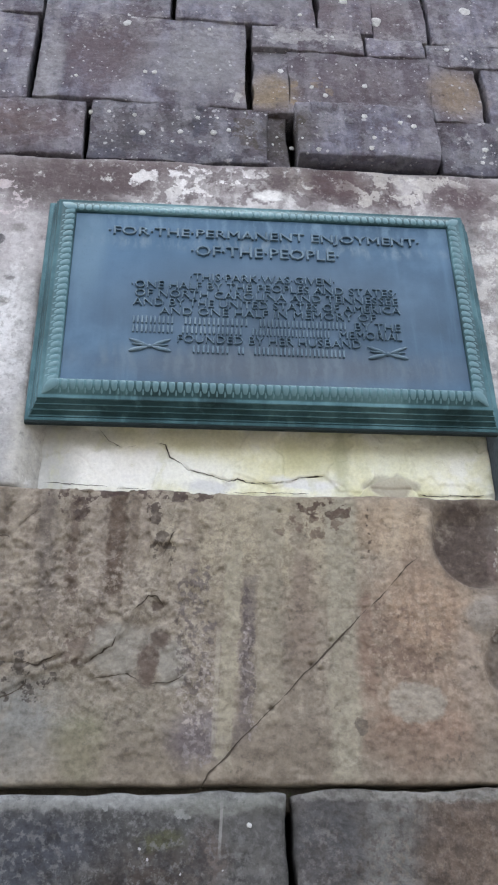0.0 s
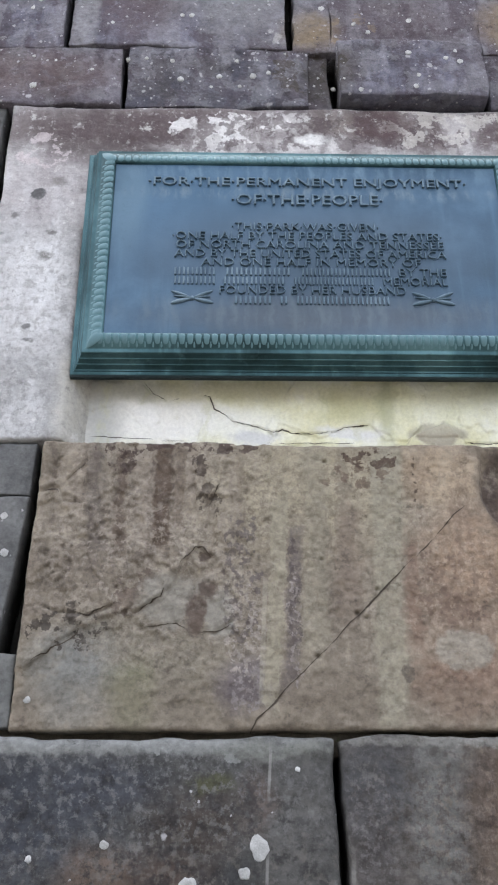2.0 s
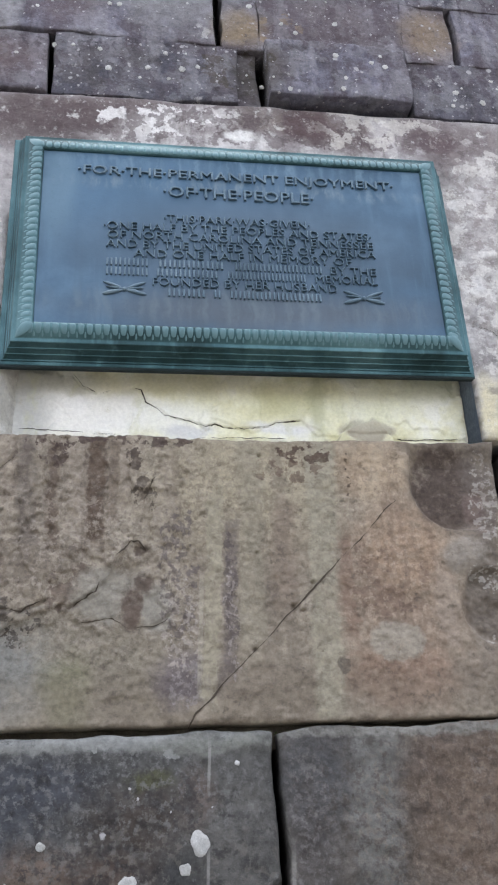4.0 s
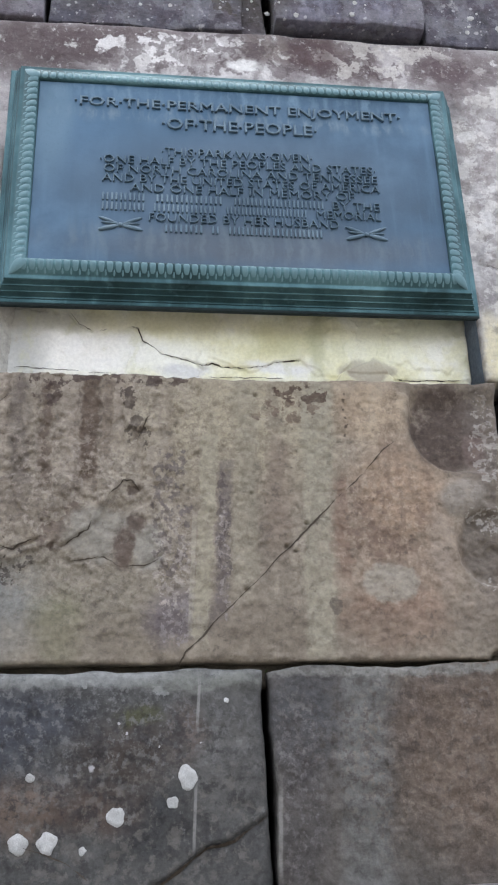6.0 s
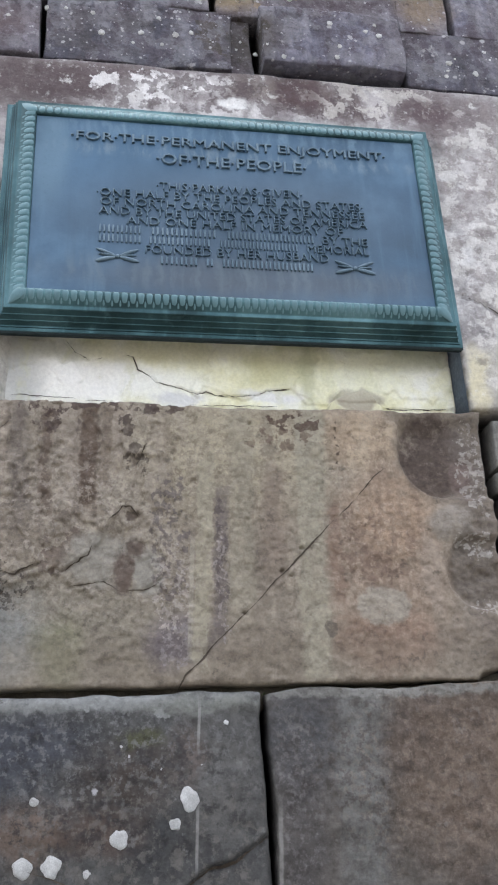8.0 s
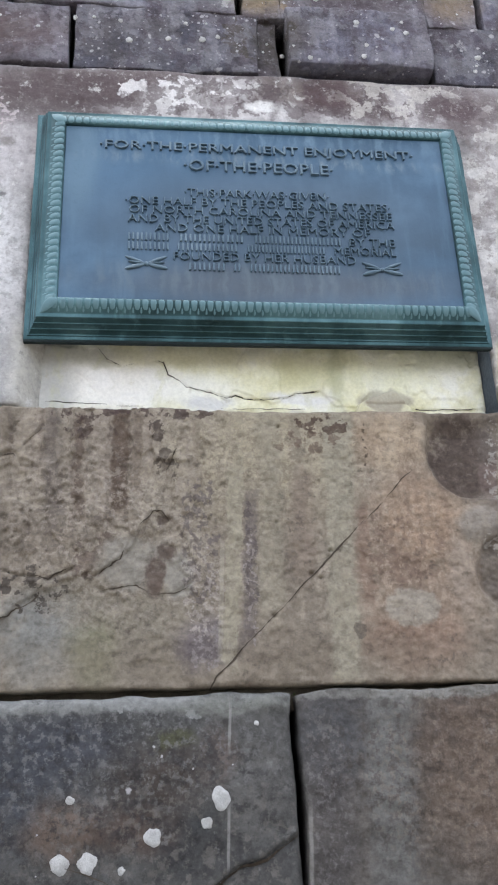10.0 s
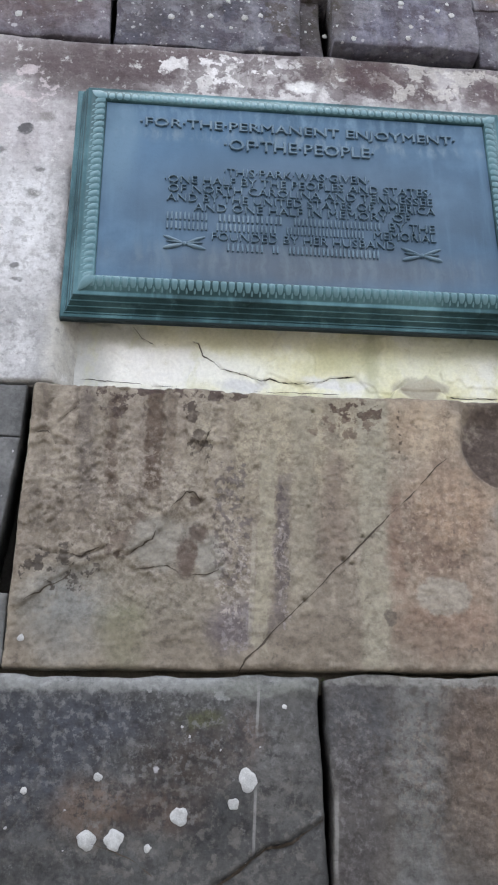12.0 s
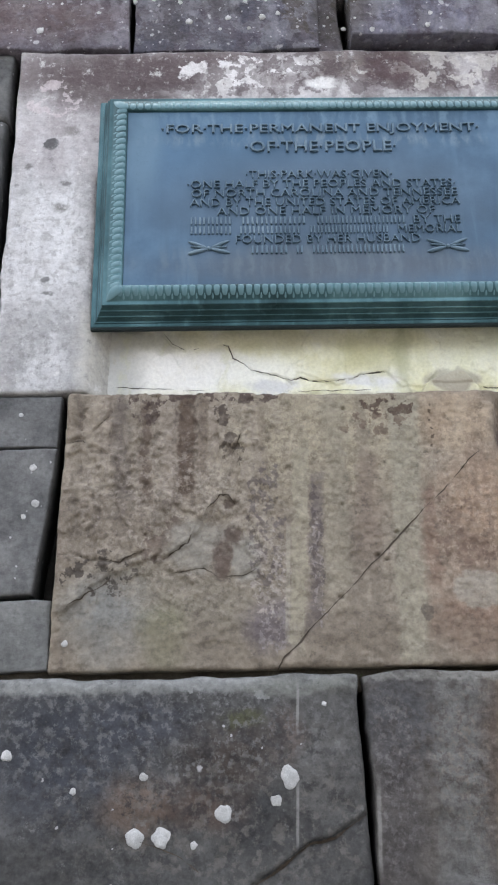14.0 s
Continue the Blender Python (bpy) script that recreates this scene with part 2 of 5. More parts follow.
mat_panel = stone_material(
    "lime_washed_panel", (0.196, 0.182, 0.186), (0.43, 0.41, 0.415), (0.68, 0.67, 0.68), streak=0.3, dots=0.0, crust=0.25, fleck=0.35, pits=0.45, patchy=0.45, grainy=0.5,
    crust_colour=(0.74, 0.73, 0.72), vary=0.0, rough_bump=1.2, random_shift=False,
    marks=[
        ("blot", 0.0, 3.68, 1.2, 0.085, 0.25, (0.222, 0.191, 0.197), 0.85),
        ("blot", -0.76, 3.10, 0.13, 0.30, 0.5, (0.66, 0.66, 0.68), 0.7),
        ("blot", -0.70, 2.75, 0.16, 0.16, 0.5, (0.34, 0.34, 0.345), 0.8),
        ("blot", -0.72, 3.45, 0.14, 0.14, 0.5, (0.38, 0.345, 0.36), 0.7),
        ("blot", -0.55, 3.64, 0.24, 0.10, 0.4, (0.098, 0.074, 0.077), 0.85),
        ("blot", -0.34, 3.70, 0.20, 0.06, 0.5, (0.112, 0.084, 0.088), 0.6),
        ("blot", -0.22, 3.645, 0.10, 0.05, 0.5, (0.72, 0.70, 0.70), 0.8),
        ("blot", 0.22, 3.69, 0.10, 0.07, 0.4, (0.120, 0.083, 0.085), 0.75),
        ("blot", 0.36, 3.65, 0.08, 0.06, 0.4, (0.140, 0.105, 0.105), 0.6),
        ("blot", 0.62, 3.62, 0.12, 0.07, 0.5, (0.132, 0.100, 0.107), 0.75),
        ("blot", 0.08, 3.70, 0.08, 0.05, 0.5, (0.259, 0.231, 0.210), 0.6),
        ("blot", 0.78, 3.38, 0.12, 0.20, 0.6, (0.36, 0.33, 0.33), 0.5),
        ("blot", 0.80, 3.05, 0.10, 0.22, 0.6, (0.66, 0.65, 0.64), 0.6),
        ("blot", 0.70, 2.75, 0.12, 0.10, 0.5, (0.52, 0.49, 0.42), 0.6),
        ("blot", 0.64, 2.74, 0.03, 0.09, 0.5, (0.70, 0.64, 0.44), 0.7),
        ("blot", -0.10, 3.70, 0.11, 0.035, 0.6, (0.70, 0.68, 0.69), 0.8),
        ("blot", 0.06, 3.62, 0.06, 0.03, 0.5, (0.78, 0.77, 0.77), 0.8),
        ("blot", 0.47, 3.66, 0.05, 0.09, 0.5, (0.60, 0.57, 0.58), 0.7),
        ("blot", -0.08, 3.60, 0.30, 0.025, 0.6, (0.66, 0.63, 0.64), 0.7),
        ("runs", -0.05, 3.66, 0.95, 0.10, 0.3, 12.0, (0.118, 0.092, 0.098), 0.6),
        ("flake", -0.22, 3.675, 0.22, 0.08, 0.3, 14.0, (0.78, 0.76, 0.77), 0.85),
        ("flake", 0.40, 3.68, 0.30, 0.09, 0.3, 16.0, (0.66, 0.63, 0.60), 0.6),
        ("flake", -0.74, 3.58, 0.10, 0.08, 0.4, 14.0, (0.62, 0.55, 0.57), 0.7),
        ("flake", -0.10, 3.66, 0.70, 0.09, 0.3, 17.0, (0.109, 0.084, 0.090), 0.7),
        ("blot", 0.222, 3.681, 0.075, 0.05, 0.4, (0.110, 0.075, 0.079), 0.75),
        ("blot", 0.614, 3.668, 0.07, 0.05, 0.4, (0.117, 0.086, 0.094), 0.75),
        ("spot", 0.023, 3.628, 0.045, 0.022, 0.3, (0.80, 0.79, 0.79), 0.9),
        ("flake", 0.76, 3.15, 0.18, 0.60, 0.3, 13.0, (0.74, 0.72, 0.70), 0.5),
        ("flake", 0.76, 3.30, 0.18, 0.50, 0.3, 20.0, (0.251, 0.219, 0.219), 0.55),
        ("runs", -0.74, 3.05, 0.14, 0.45, 0.4, 12.0, (0.72, 0.72, 0.74), 0.5),
        ("grit", -0.72, 2.95, 0.14, 0.40, 0.4, 40.0, (0.268, 0.261, 0.261), 0.5),
        ("blot", -0.585, 2.76, 0.055, 0.15, 0.5, (0.60, 0.58, 0.53), 0.8),
        ("spot", -0.747, 3.420, 0.024, 0.020, 0.15, (0.075, 0.075, 0.079), 0.9),
        ("spot", -0.694, 3.468, 0.022, 0.016, 0.4, (0.195, 0.181, 0.174), 0.7),
        ("spot", -0.697, 3.286, 0.014, 0.008, 0.4, (0.148, 0.141, 0.141), 0.8),
        ("spot", -0.707, 3.206, 0.020, 0.013, 0.5, (0.157, 0.150, 0.143), 0.8),
        ("spot", -0.739, 2.979, 0.011, 0.011, 0.4, (0.120, 0.120, 0.120), 0.8),
        ("spot", -0.726, 2.937, 0.014, 0.008, 0.4, (0.140, 0.140, 0.140), 0.8),
        ("spot", -0.804, 3.343, 0.010, 0.010, 0.5, (0.198, 0.191, 0.191), 0.8),
        ("spot", 0.80, 3.13, 0.016, 0.014, 0.3, (0.178, 0.171, 0.171), 0.8),
        ("spot", 0.735, 3.22, 0.030, 0.020, 0.5, (0.164, 0.143, 0.143), 0.7),
        ("spot", 0.66, 2.80, 0.018, 0.010, 0.5, (0.212, 0.191, 0.177), 0.7),
    ])

PALE_OLIVE, PURPLE, MAROON = (0.296, 0.266, 0.205), (0.112, 0.093, 0.095), (0.062, 0.042, 0.039)
mat_block = stone_material(
    "brown_sandstone_block", (0.174, 0.144, 0.117), (0.247, 0.212, 0.170), (0.326, 0.287, 0.235), streak=0.35, vary=0.0,
    random_shift=False, rough_bump=0.6, fleck=0.15, pits=0.6, patchy=0.4, grainy=0.8,
    marks=[
        # broad tints
        ("blot", -0.02, 2.52, 0.22, 0.17, 0.6, (0.345, 0.305, 0.225), 0.85),
        ("blot", 0.33, 2.22, 0.15, 0.20, 0.6, (0.247, 0.172, 0.129), 0.6),
        ("blot", 0.30, 2.56, 0.11, 0.08, 0.5, (0.393, 0.307, 0.221), 0.8),
        ("blot", 0.36, 2.36, 0.10, 0.11, 0.5, (0.326, 0.231, 0.163), 0.7),
        ("blot", 0.31, 2.06, 0.13, 0.06, 0.5, (0.227, 0.146, 0.110), 0.7),
        ("blot", -0.40, 2.10, 0.20, 0.12, 0.5, (0.223, 0.203, 0.162), 0.7),
        ("blot", -0.54, 2.09, 0.09, 0.10, 0.5, (0.197, 0.202, 0.197), 0.8),
        ("blot", -0.42, 2.05, 0.05, 0.07, 0.5, (0.180, 0.178, 0.111), 0.7),
        ("blot", 0.58, 2.30, 0.07, 0.32, 0.5, (0.141, 0.117, 0.103), 0.75),
        ("blot", 0.54, 2.06, 0.10, 0.07, 0.5, (0.184, 0.152, 0.127), 0.7),
        ("blot", 0.06, 2.04, 0.10, 0.06, 0.6, (0.193, 0.164, 0.133), 0.6),
        ("runs", 0.03, 2.30, 0.16, 0.36, 0.4, 22.0, (0.179, 0.151, 0.123), 0.55),
        ("runs", 0.34, 2.28, 0.16, 0.34, 0.5, 26.0, (0.168, 0.118, 0.092), 0.5),
        ("blot", -0.10, 2.03, 0.55, 0.05, 0.7, (0.170, 0.142, 0.112), 0.55),
        ("grit", -0.30, 2.35, 0.35, 0.30, 0.4, 85.0, (0.105, 0.084, 0.074), 0.5),
        ("grit", 0.10, 2.30, 0.50, 0.34, 0.4, 95.0, (0.150, 0.118, 0.092), 0.35),
        # run-off over the rough upper end
        ("runs", -0.42, 2.52, 0.26, 0.18, 0.4, 30.0, (0.122, 0.095, 0.080), 0.75),
        ("runs", -0.40, 2.48, 0.28, 0.22, 0.4, 22.0, (0.311, 0.269, 0.221), 0.6),
        ("band", -0.513, 2.34, -0.530, 2.64, 0.020, 0.4, (0.128, 0.108, 0.095), 0.7),
        ("band", -0.458, 2.355, -0.465, 2.64, 0.014, 0.4, (0.103, 0.075, 0.058), 0.8),
        ("band", -0.370, 2.363, -0.362, 2.64, 0.020, 0.3, (0.086, 0.060, 0.045), 0.9),
        ("band", -0.330, 2.42, -0.325, 2.64, 0.012, 0.4, (0.140, 0.108, 0.085), 0.6),
        ("band", -0.420, 2.38, -0.412, 2.64, 0.018, 0.35, (0.292, 0.251, 0.207), 0.7),
        ("band", -0.305, 2.44, -0.298, 2.64, 0.012, 0.35, (0.302, 0.259, 0.212), 0.65),
        ("flake", -0.36, 2.640, 0.30, 0.032, 0.5, 22.0, MAROON, 0.85),
        ("flake", -0.46, 2.60, 0.05, 0.05, 0.5, 26.0, MAROON, 0.8),
        ("flake", -0.275, 2.595, 0.035, 0.06, 0.5, 26.0, (0.056, 0.042, 0.036), 0.9),
        ("flake", -0.255, 2.490, 0.040, 0.06, 0.5, 24.0, (0.075, 0.060, 0.050), 0.85),
        ("grit", -0.46, 2.36, 0.20, 0.22, 0.5, 60.0, (0.114, 0.091, 0.080), 0.5),
        ("grit", -0.40, 2.32, 0.26, 0.20, 0.5, 52.0, (0.369, 0.326, 0.279), 0.45),
        ("flake", -0.56, 2.19, 0.10, 0.06, 0.5, 30.0, (0.058, 0.048, 0.043), 0.85),
        ("flake", -0.42, 2.275, 0.10, 0.06, 0.5, 30.0, (0.117, 0.085, 0.070), 0.7),
        # the flaked hollow: smooth grey inner face and a dark stain
        ("blot", -0.330, 2.255, 0.080, 0.058, 0.25, (0.256, 0.238, 0.207), 0.85),
        ("blot", -0.226, 2.225, 0.032, 0.048, 0.25, (0.261, 0.245, 0.216), 0.85),
        ("spot", -0.283, 2.225, 0.024, 0.050, 0.25, (0.103, 0.075, 0.062), 0.9),
        ("spot", -0.255, 2.278, 0.020, 0.022, 0.3, (0.085, 0.062, 0.051), 0.9),
        ("spot", -0.262, 2.358, 0.016, 0.012, 0.3, (0.085, 0.062, 0.051), 0.8),
        # purple gritty streaks beside the washed bands
        ("flake", -0.180, 2.30, 0.055, 0.20, 0.4, 58.0, PURPLE, 0.7),
        ("blot", -0.165, 2.070, 0.070, 0.055, 0.5, (0.124, 0.105, 0.115), 0.8),
        ("flake", -0.172, 2.18, 0.055, 0.12, 0.4, 85.0, (0.370, 0.330, 0.300), 0.65),
        ("flake", -0.150, 2.06, 0.060, 0.06, 0.4, 80.0, (0.270, 0.245, 0.245), 0.5),
        ("band", -0.114, 2.01, -0.086, 2.52, 0.019, 0.22, PALE_OLIVE, 0.95),
        ("band", -0.137, 2.05, -0.125, 2.30, 0.005, 0.3, (0.341, 0.311, 0.255), 0.6),
        ("band", -0.066, 2.06, -0.052, 2.44, 0.015, 0.45, PURPLE, 0.65),
        ("flake", -0.062, 2.20, 0.020, 0.16, 0.4, 90.0, (0.310, 0.275, 0.260), 0.6),
        ("flake", -0.060, 2.26, 0.020, 0.18, 0.4, 52.0, (0.076, 0.062, 0.062), 0.7),
        ("band", -0.015, 2.10, 0.000, 2.64, 0.026, 0.3, (0.261, 0.236, 0.183), 0.6),
        ("band", 0.060, 2.24, 0.080, 2.48, 0.030, 0.5, (0.202, 0.159, 0.128), 0.7),
        ("band", 0.143, 1.99, 0.172, 2.64, 0.034, 0.3, (0.283, 0.258, 0.202), 0.9),
        ("band", 0.212, 2.16, 0.216, 2.38, 0.014, 0.4, (0.187, 0.128, 0.098), 0.75),
        ("flake", 0.135, 2.610, 0.080, 0.042, 0.5, 30.0, (0.069, 0.044, 0.034), 0.9),
        ("flake", 0.09, 2.56, 0.10, 0.04, 0.5, 40.0, (0.112, 0.075, 0.058), 0.7),
        ("grit", 0.32, 2.25, 0.14, 0.16, 0.5, 60.0, (0.394, 0.318, 0.253), 0.5),
        ("flake", 0.30, 2.28, 0.12, 0.12, 0.5, 45.0, (0.149, 0.102, 0.080), 0.6),
        ("grit", 0.02, 2.35, 0.24, 0.30, 0.5, 70.0, (0.159, 0.132, 0.107), 0.3),
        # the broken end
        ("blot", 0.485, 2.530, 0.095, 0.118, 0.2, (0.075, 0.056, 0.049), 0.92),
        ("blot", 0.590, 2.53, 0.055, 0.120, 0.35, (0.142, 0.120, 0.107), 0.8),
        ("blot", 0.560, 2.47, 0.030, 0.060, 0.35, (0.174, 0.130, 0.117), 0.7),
        ("flake", 0.585, 2.49, 0.042, 0.15, 0.4, 62.0, (0.439, 0.413, 0.387), 0.5),
        ("blot", 0.505, 2.345, 0.055, 0.045, 0.3, (0.241, 0.214, 0.187), 0.85),
        ("blot", 0.440, 2.22, 0.028, 0.11, 0.4, (0.287, 0.235, 0.193), 0.75),
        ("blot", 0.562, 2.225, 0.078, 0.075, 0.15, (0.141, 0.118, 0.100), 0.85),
        ("flake", 0.570, 2.29, 0.075, 0.030, 0.4, 58.0, (0.477, 0.451, 0.425), 0.6),
        ("flake", 0.585, 2.14, 0.060, 0.035, 0.4, 62.0, (0.401, 0.374, 0.348), 0.7),
        ("spot", 0.312, 2.143, 0.066, 0.046, 0.10, (0.283, 0.251, 0.210), 0.92),
        ("spot", 0.185, 2.091, 0.015, 0.020, 0.15, (0.113, 0.095, 0.079), 0.9),
    ] + [("spot", 0.232 + 0.003 * (k % 3), 2.50 + 0.021 * k, 0.0035, 0.005 - 0.0004 * (k % 4), 0.3, (0.065, 0.048, 0.039), 0.85) for k in range(6)])

mat_low_left = stone_material(
    "dark_lower_stone", (0.043, 0.044, 0.046), (0.067, 0.066, 0.065), (0.103, 0.102, 0.100), streak=0.2, dots=0.08, crust=0.05, fleck=0.35, pits=0.5, grainy=0.8, patchy=0.45,
    crust_colour=(0.186, 0.186, 0.186), vary=0.0, random_shift=False, rough_bump=0.7,
    marks=[
        ("blot", -0.62, 1.80, 0.20, 0.14, 0.6, (0.043, 0.047, 0.060), 0.8),
        ("blot", -0.45, 1.87, 0.10, 0.05, 0.6, (0.050, 0.053, 0.066), 0.75),
        ("blot", -0.465, 1.695, 0.075, 0.055, 0.5, (0.144, 0.104, 0.081), 0.75),
        ("blot", -0.325, 1.690, 0.085, 0.045, 0.5, (0.079, 0.054, 0.044), 0.75),
        ("blot", -0.27, 1.79, 0.10, 0.07, 0.6, (0.051, 0.039, 0.033), 0.8),
        ("blot", -0.252, 1.858, 0.045, 0.022, 0.5, (0.074, 0.076, 0.038), 0.7),
        ("blot", -0.08, 1.80, 0.09, 0.12, 0.6, (0.106, 0.102, 0.098), 0.7),
        ("blot", -0.15, 1.83, 0.035, 0.06, 0.6, (0.113, 0.082, 0.070), 0.55),
        ("blot", -0.07, 1.60, 0.09, 0.05, 0.6, (0.050, 0.049, 0.049), 0.7),
        ("blot", -0.38, 1.575, 0.10, 0.04, 0.5, (0.076, 0.076, 0.076), 0.7),
        ("grit", -0.45, 1.84, 0.45, 0.12, 0.4, 55.0, (0.167, 0.167, 0.169), 0.6),
        ("grit", -0.35, 1.74, 0.40, 0.18, 0.4, 30.0, (0.032, 0.030, 0.032), 0.7),
        ("grit", -0.25, 1.66, 0.40, 0.14, 0.4, 44.0, (0.140, 0.129, 0.118), 0.5),
        # pale top rim: skylight on the worn upper edge, painted as colour
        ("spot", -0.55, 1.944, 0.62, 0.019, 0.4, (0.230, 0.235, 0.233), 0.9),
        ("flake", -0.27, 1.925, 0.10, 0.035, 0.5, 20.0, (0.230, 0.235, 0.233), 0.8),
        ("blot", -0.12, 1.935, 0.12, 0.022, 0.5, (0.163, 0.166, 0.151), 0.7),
        ("band", -0.133, 1.614, -0.128, 1.73, 0.003, 0.4, (0.228, 0.222, 0.217), 0.75),
        ("band", -0.124, 1.85, -0.118, 1.94, 0.003, 0.4, (0.248, 0.244, 0.237), 0.75),
    ])
mat_low_right = stone_material(
    "grey_brown_lower_stone", (0.078, 0.068, 0.065), (0.107, 0.097, 0.087), (0.144, 0.130, 0.121), streak=0.3, dots=0.0, vary=0.0, fleck=0.35, pits=0.4, patchy=0.35, grainy=0.8,
    random_shift=False, rough_bump=1.3,
    marks=[
        ("blot", 0.10, 1.86, 0.10, 0.12, 0.6, (0.069, 0.071, 0.079), 0.75),
        ("blot", 0.08, 1.66, 0.06, 0.16, 0.6, (0.066, 0.060, 0.061), 0.7),
        ("blot", 0.46, 1.78, 0.19, 0.20, 0.5, (0.149, 0.110, 0.086), 0.85),
        ("band", 0.208, 1.40, 0.234, 1.95, 0.050, 0.45, (0.156, 0.153, 0.149), 0.85),
        ("runs", 0.225, 1.76, 0.07, 0.22, 0.4, 26.0, (0.110, 0.109, 0.105), 0.6),
        # lit upper edge of this stone, brightened in the colour
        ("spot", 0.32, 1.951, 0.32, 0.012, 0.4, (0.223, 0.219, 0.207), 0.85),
        ("grit", 0.42, 1.76, 0.24, 0.20, 0.4, 70.0, (0.208, 0.169, 0.139), 0.55),
        ("grit", 0.36, 1.78, 0.30, 0.20, 0.4, 50.0, (0.065, 0.052, 0.046), 0.6),
        ("grit", 0.08, 1.75, 0.06, 0.20, 0.4, 70.0, (0.179, 0.171, 0.169), 0.55),
        ("band", 0.036, 1.56, 0.044, 1.72, 0.004, 0.5, (0.231, 0.224, 0.214), 0.7),
    ])


def plaster_material():
    s = Shade("cream_plaster")
    near, fine = s.warped(0.08, 12.0), s.warped(0.03, 40.0)
    col = s.ramp(s.noise(s.pos, 9.0, 7.0, 0.6), [(0.36, (0.74, 0.71, 0.47)), (0.5, (0.88, 0.86, 0.67)), (0.62, (0.92, 0.91, 0.82))])
    # blots at z 2.84 and 2.85 paint the plaque's shade onto the plaster
    for cx, cz, rx, rz, soft, colour, amount in (
            (-0.42, 2.75, 0.20, 0.07, 0.5, (0.92, 0.90, 0.88), 0.85), (-0.18, 2.74, 0.12, 0.05, 0.6, (0.92, 0.92, 0.86), 0.7),
            (-0.53, 2.78, 0.05, 0.12, 0.6, (0.42, 0.42, 0.40), 0.6),
            (-0.20, 2.84, 0.24, 0.03, 0.6, (0.66, 0.63, 0.44), 0.6),
            (0.13, 2.79, 0.10, 0.05, 0.6, (0.58, 0.56, 0.33), 0.6),
            (0.205, 2.79, 0.025, 0.10, 0.6, (0.42, 0.43, 0.25), 0.65),
            (0.48, 2.85, 0.12, 0.04, 0.6, (0.55, 0.58, 0.40), 0.6),
            (0.10, 2.720, 0.08, 0.022, 0.4, (0.80, 0.80, 0.80), 0.8),
            (0.325, 2.708, 0.074, 0.040, 0.2, (0.36, 0.32, 0.26), 0.9),
            (-0.555, 2.78, 0.04, 0.14, 0.5, (0.50, 0.50, 0.49), 0.75), (-0.40, 2.665, 0.16, 0.020, 0.5, (0.62, 0.56, 0.55), 0.7),
            (-0.14, 2.705, 0.06, 0.022, 0.4, (0.66, 0.66, 0.67), 0.8),
            (0.0, 2.655, 0.62, 0.022, 0.5, (0.40, 0.36, 0.26), 0.6), (0.35, 2.80, 0.12, 0.07, 0.7, (0.80, 0.80, 0.62), 0.7), (-0.47, 2.84, 0.10, 0.03, 0.6, (0.50, 0.50, 0.46), 0.6)):
        col = s.mix(s.math("MULTIPLY", s.blot(near, cx, cz, rx, rz, soft), amount), col, colour)
    col = s.mix(s.step(s.noise(fine, 30.0, 7.0, 0.7), 0.58, 0.72, 0.0, 0.4), col, (0.45, 0.41, 0.24))
    col = s.mix(s.step(s.noise(s.vmath("MULTIPLY", near, (14, 14, 5)), 1.0, 6.0, 0.65), 0.54, 0.68, 0.0, 0.35), col, (0.60, 0.60, 0.36))
    grain = s.noise(s.pos, 120.0, 5.0, 0.7)
    col = s.mix(1.0, col, s.ramp(grain, [(0.3, (0.86, 0.86, 0.86)), (0.6, (1, 1, 1)), (0.8, (1.06, 1.06, 1.06))]), "MULTIPLY")
    s.put(s.bsdf.inputs["Base Color"], col)
    s.bsdf.inputs["Roughness"].default_value = 0.9
    s.put(s.bsdf.inputs["Normal"], s.bump(grain, 0.3, 0.003, s.bump(s.noise(s.pos, 18.0, 7.0, 0.6), 0.4, 0.01)))
    return s.mat


def bronze_material(name, base, pale, deep, metal, rough, marks=()):
    """Weathered bronze: blue-green patina, run-off streaks, darker in its grain."""
    s = Shade(name)
    run = s.noise(s.vmath("MULTIPLY", s.pos, (26, 26, 2.2)), 1.0, 6.0, 0.6)
    cloud = s.noise(s.pos, 5.0, 6.0, 0.6)
    col = s.ramp(cloud, [(0.3, deep), (0.52, base), (0.75, pale)])
    col = s.mix(s.step(run, 0.52, 0.74, 0.0, 0.55), col, pale)
    col = s.mix(s.step(run, 0.45, 0.25, 0.0, 0.35), col, deep)
    near = s.warped(0.06, 10.0)
    for cx, cz, rx, rz, soft, size, colour, amount in marks:
        f = s.blot(near, cx, cz, rx, rz, soft)
        if size:
            n = s.noise(s.vmath("MULTIPLY", near, (size, size, 1.5)), 1.0, 4.0, 0.55)
            f = s.math("MULTIPLY", f, s.step(n, 0.40, 0.74))
        col = s.mix(s.math("MULTIPLY", f, amount), col, colour)
    fine = s.noise(s.pos, 140.0, 5.0, 0.7)
    col = s.mix(s.step(fine, 0.55, 0.72, 0.0, 0.3), col, deep)
    s.put(s.bsdf.inputs["Base Color"], col)
    s.bsdf.inputs["Metallic"].default_value = metal
    s.put(s.bsdf.inputs["Roughness"], s.step(cloud, 0.3, 0.7, rough + 0.10, rough - 0.06))
    s.put(s.bsdf.inputs["Normal"], s.bump(fine, 0.18, 0.002, s.bump(s.noise(s.pos, 30.0, 5.0, 0.6), 0.12, 0.004)))
    return s.mat


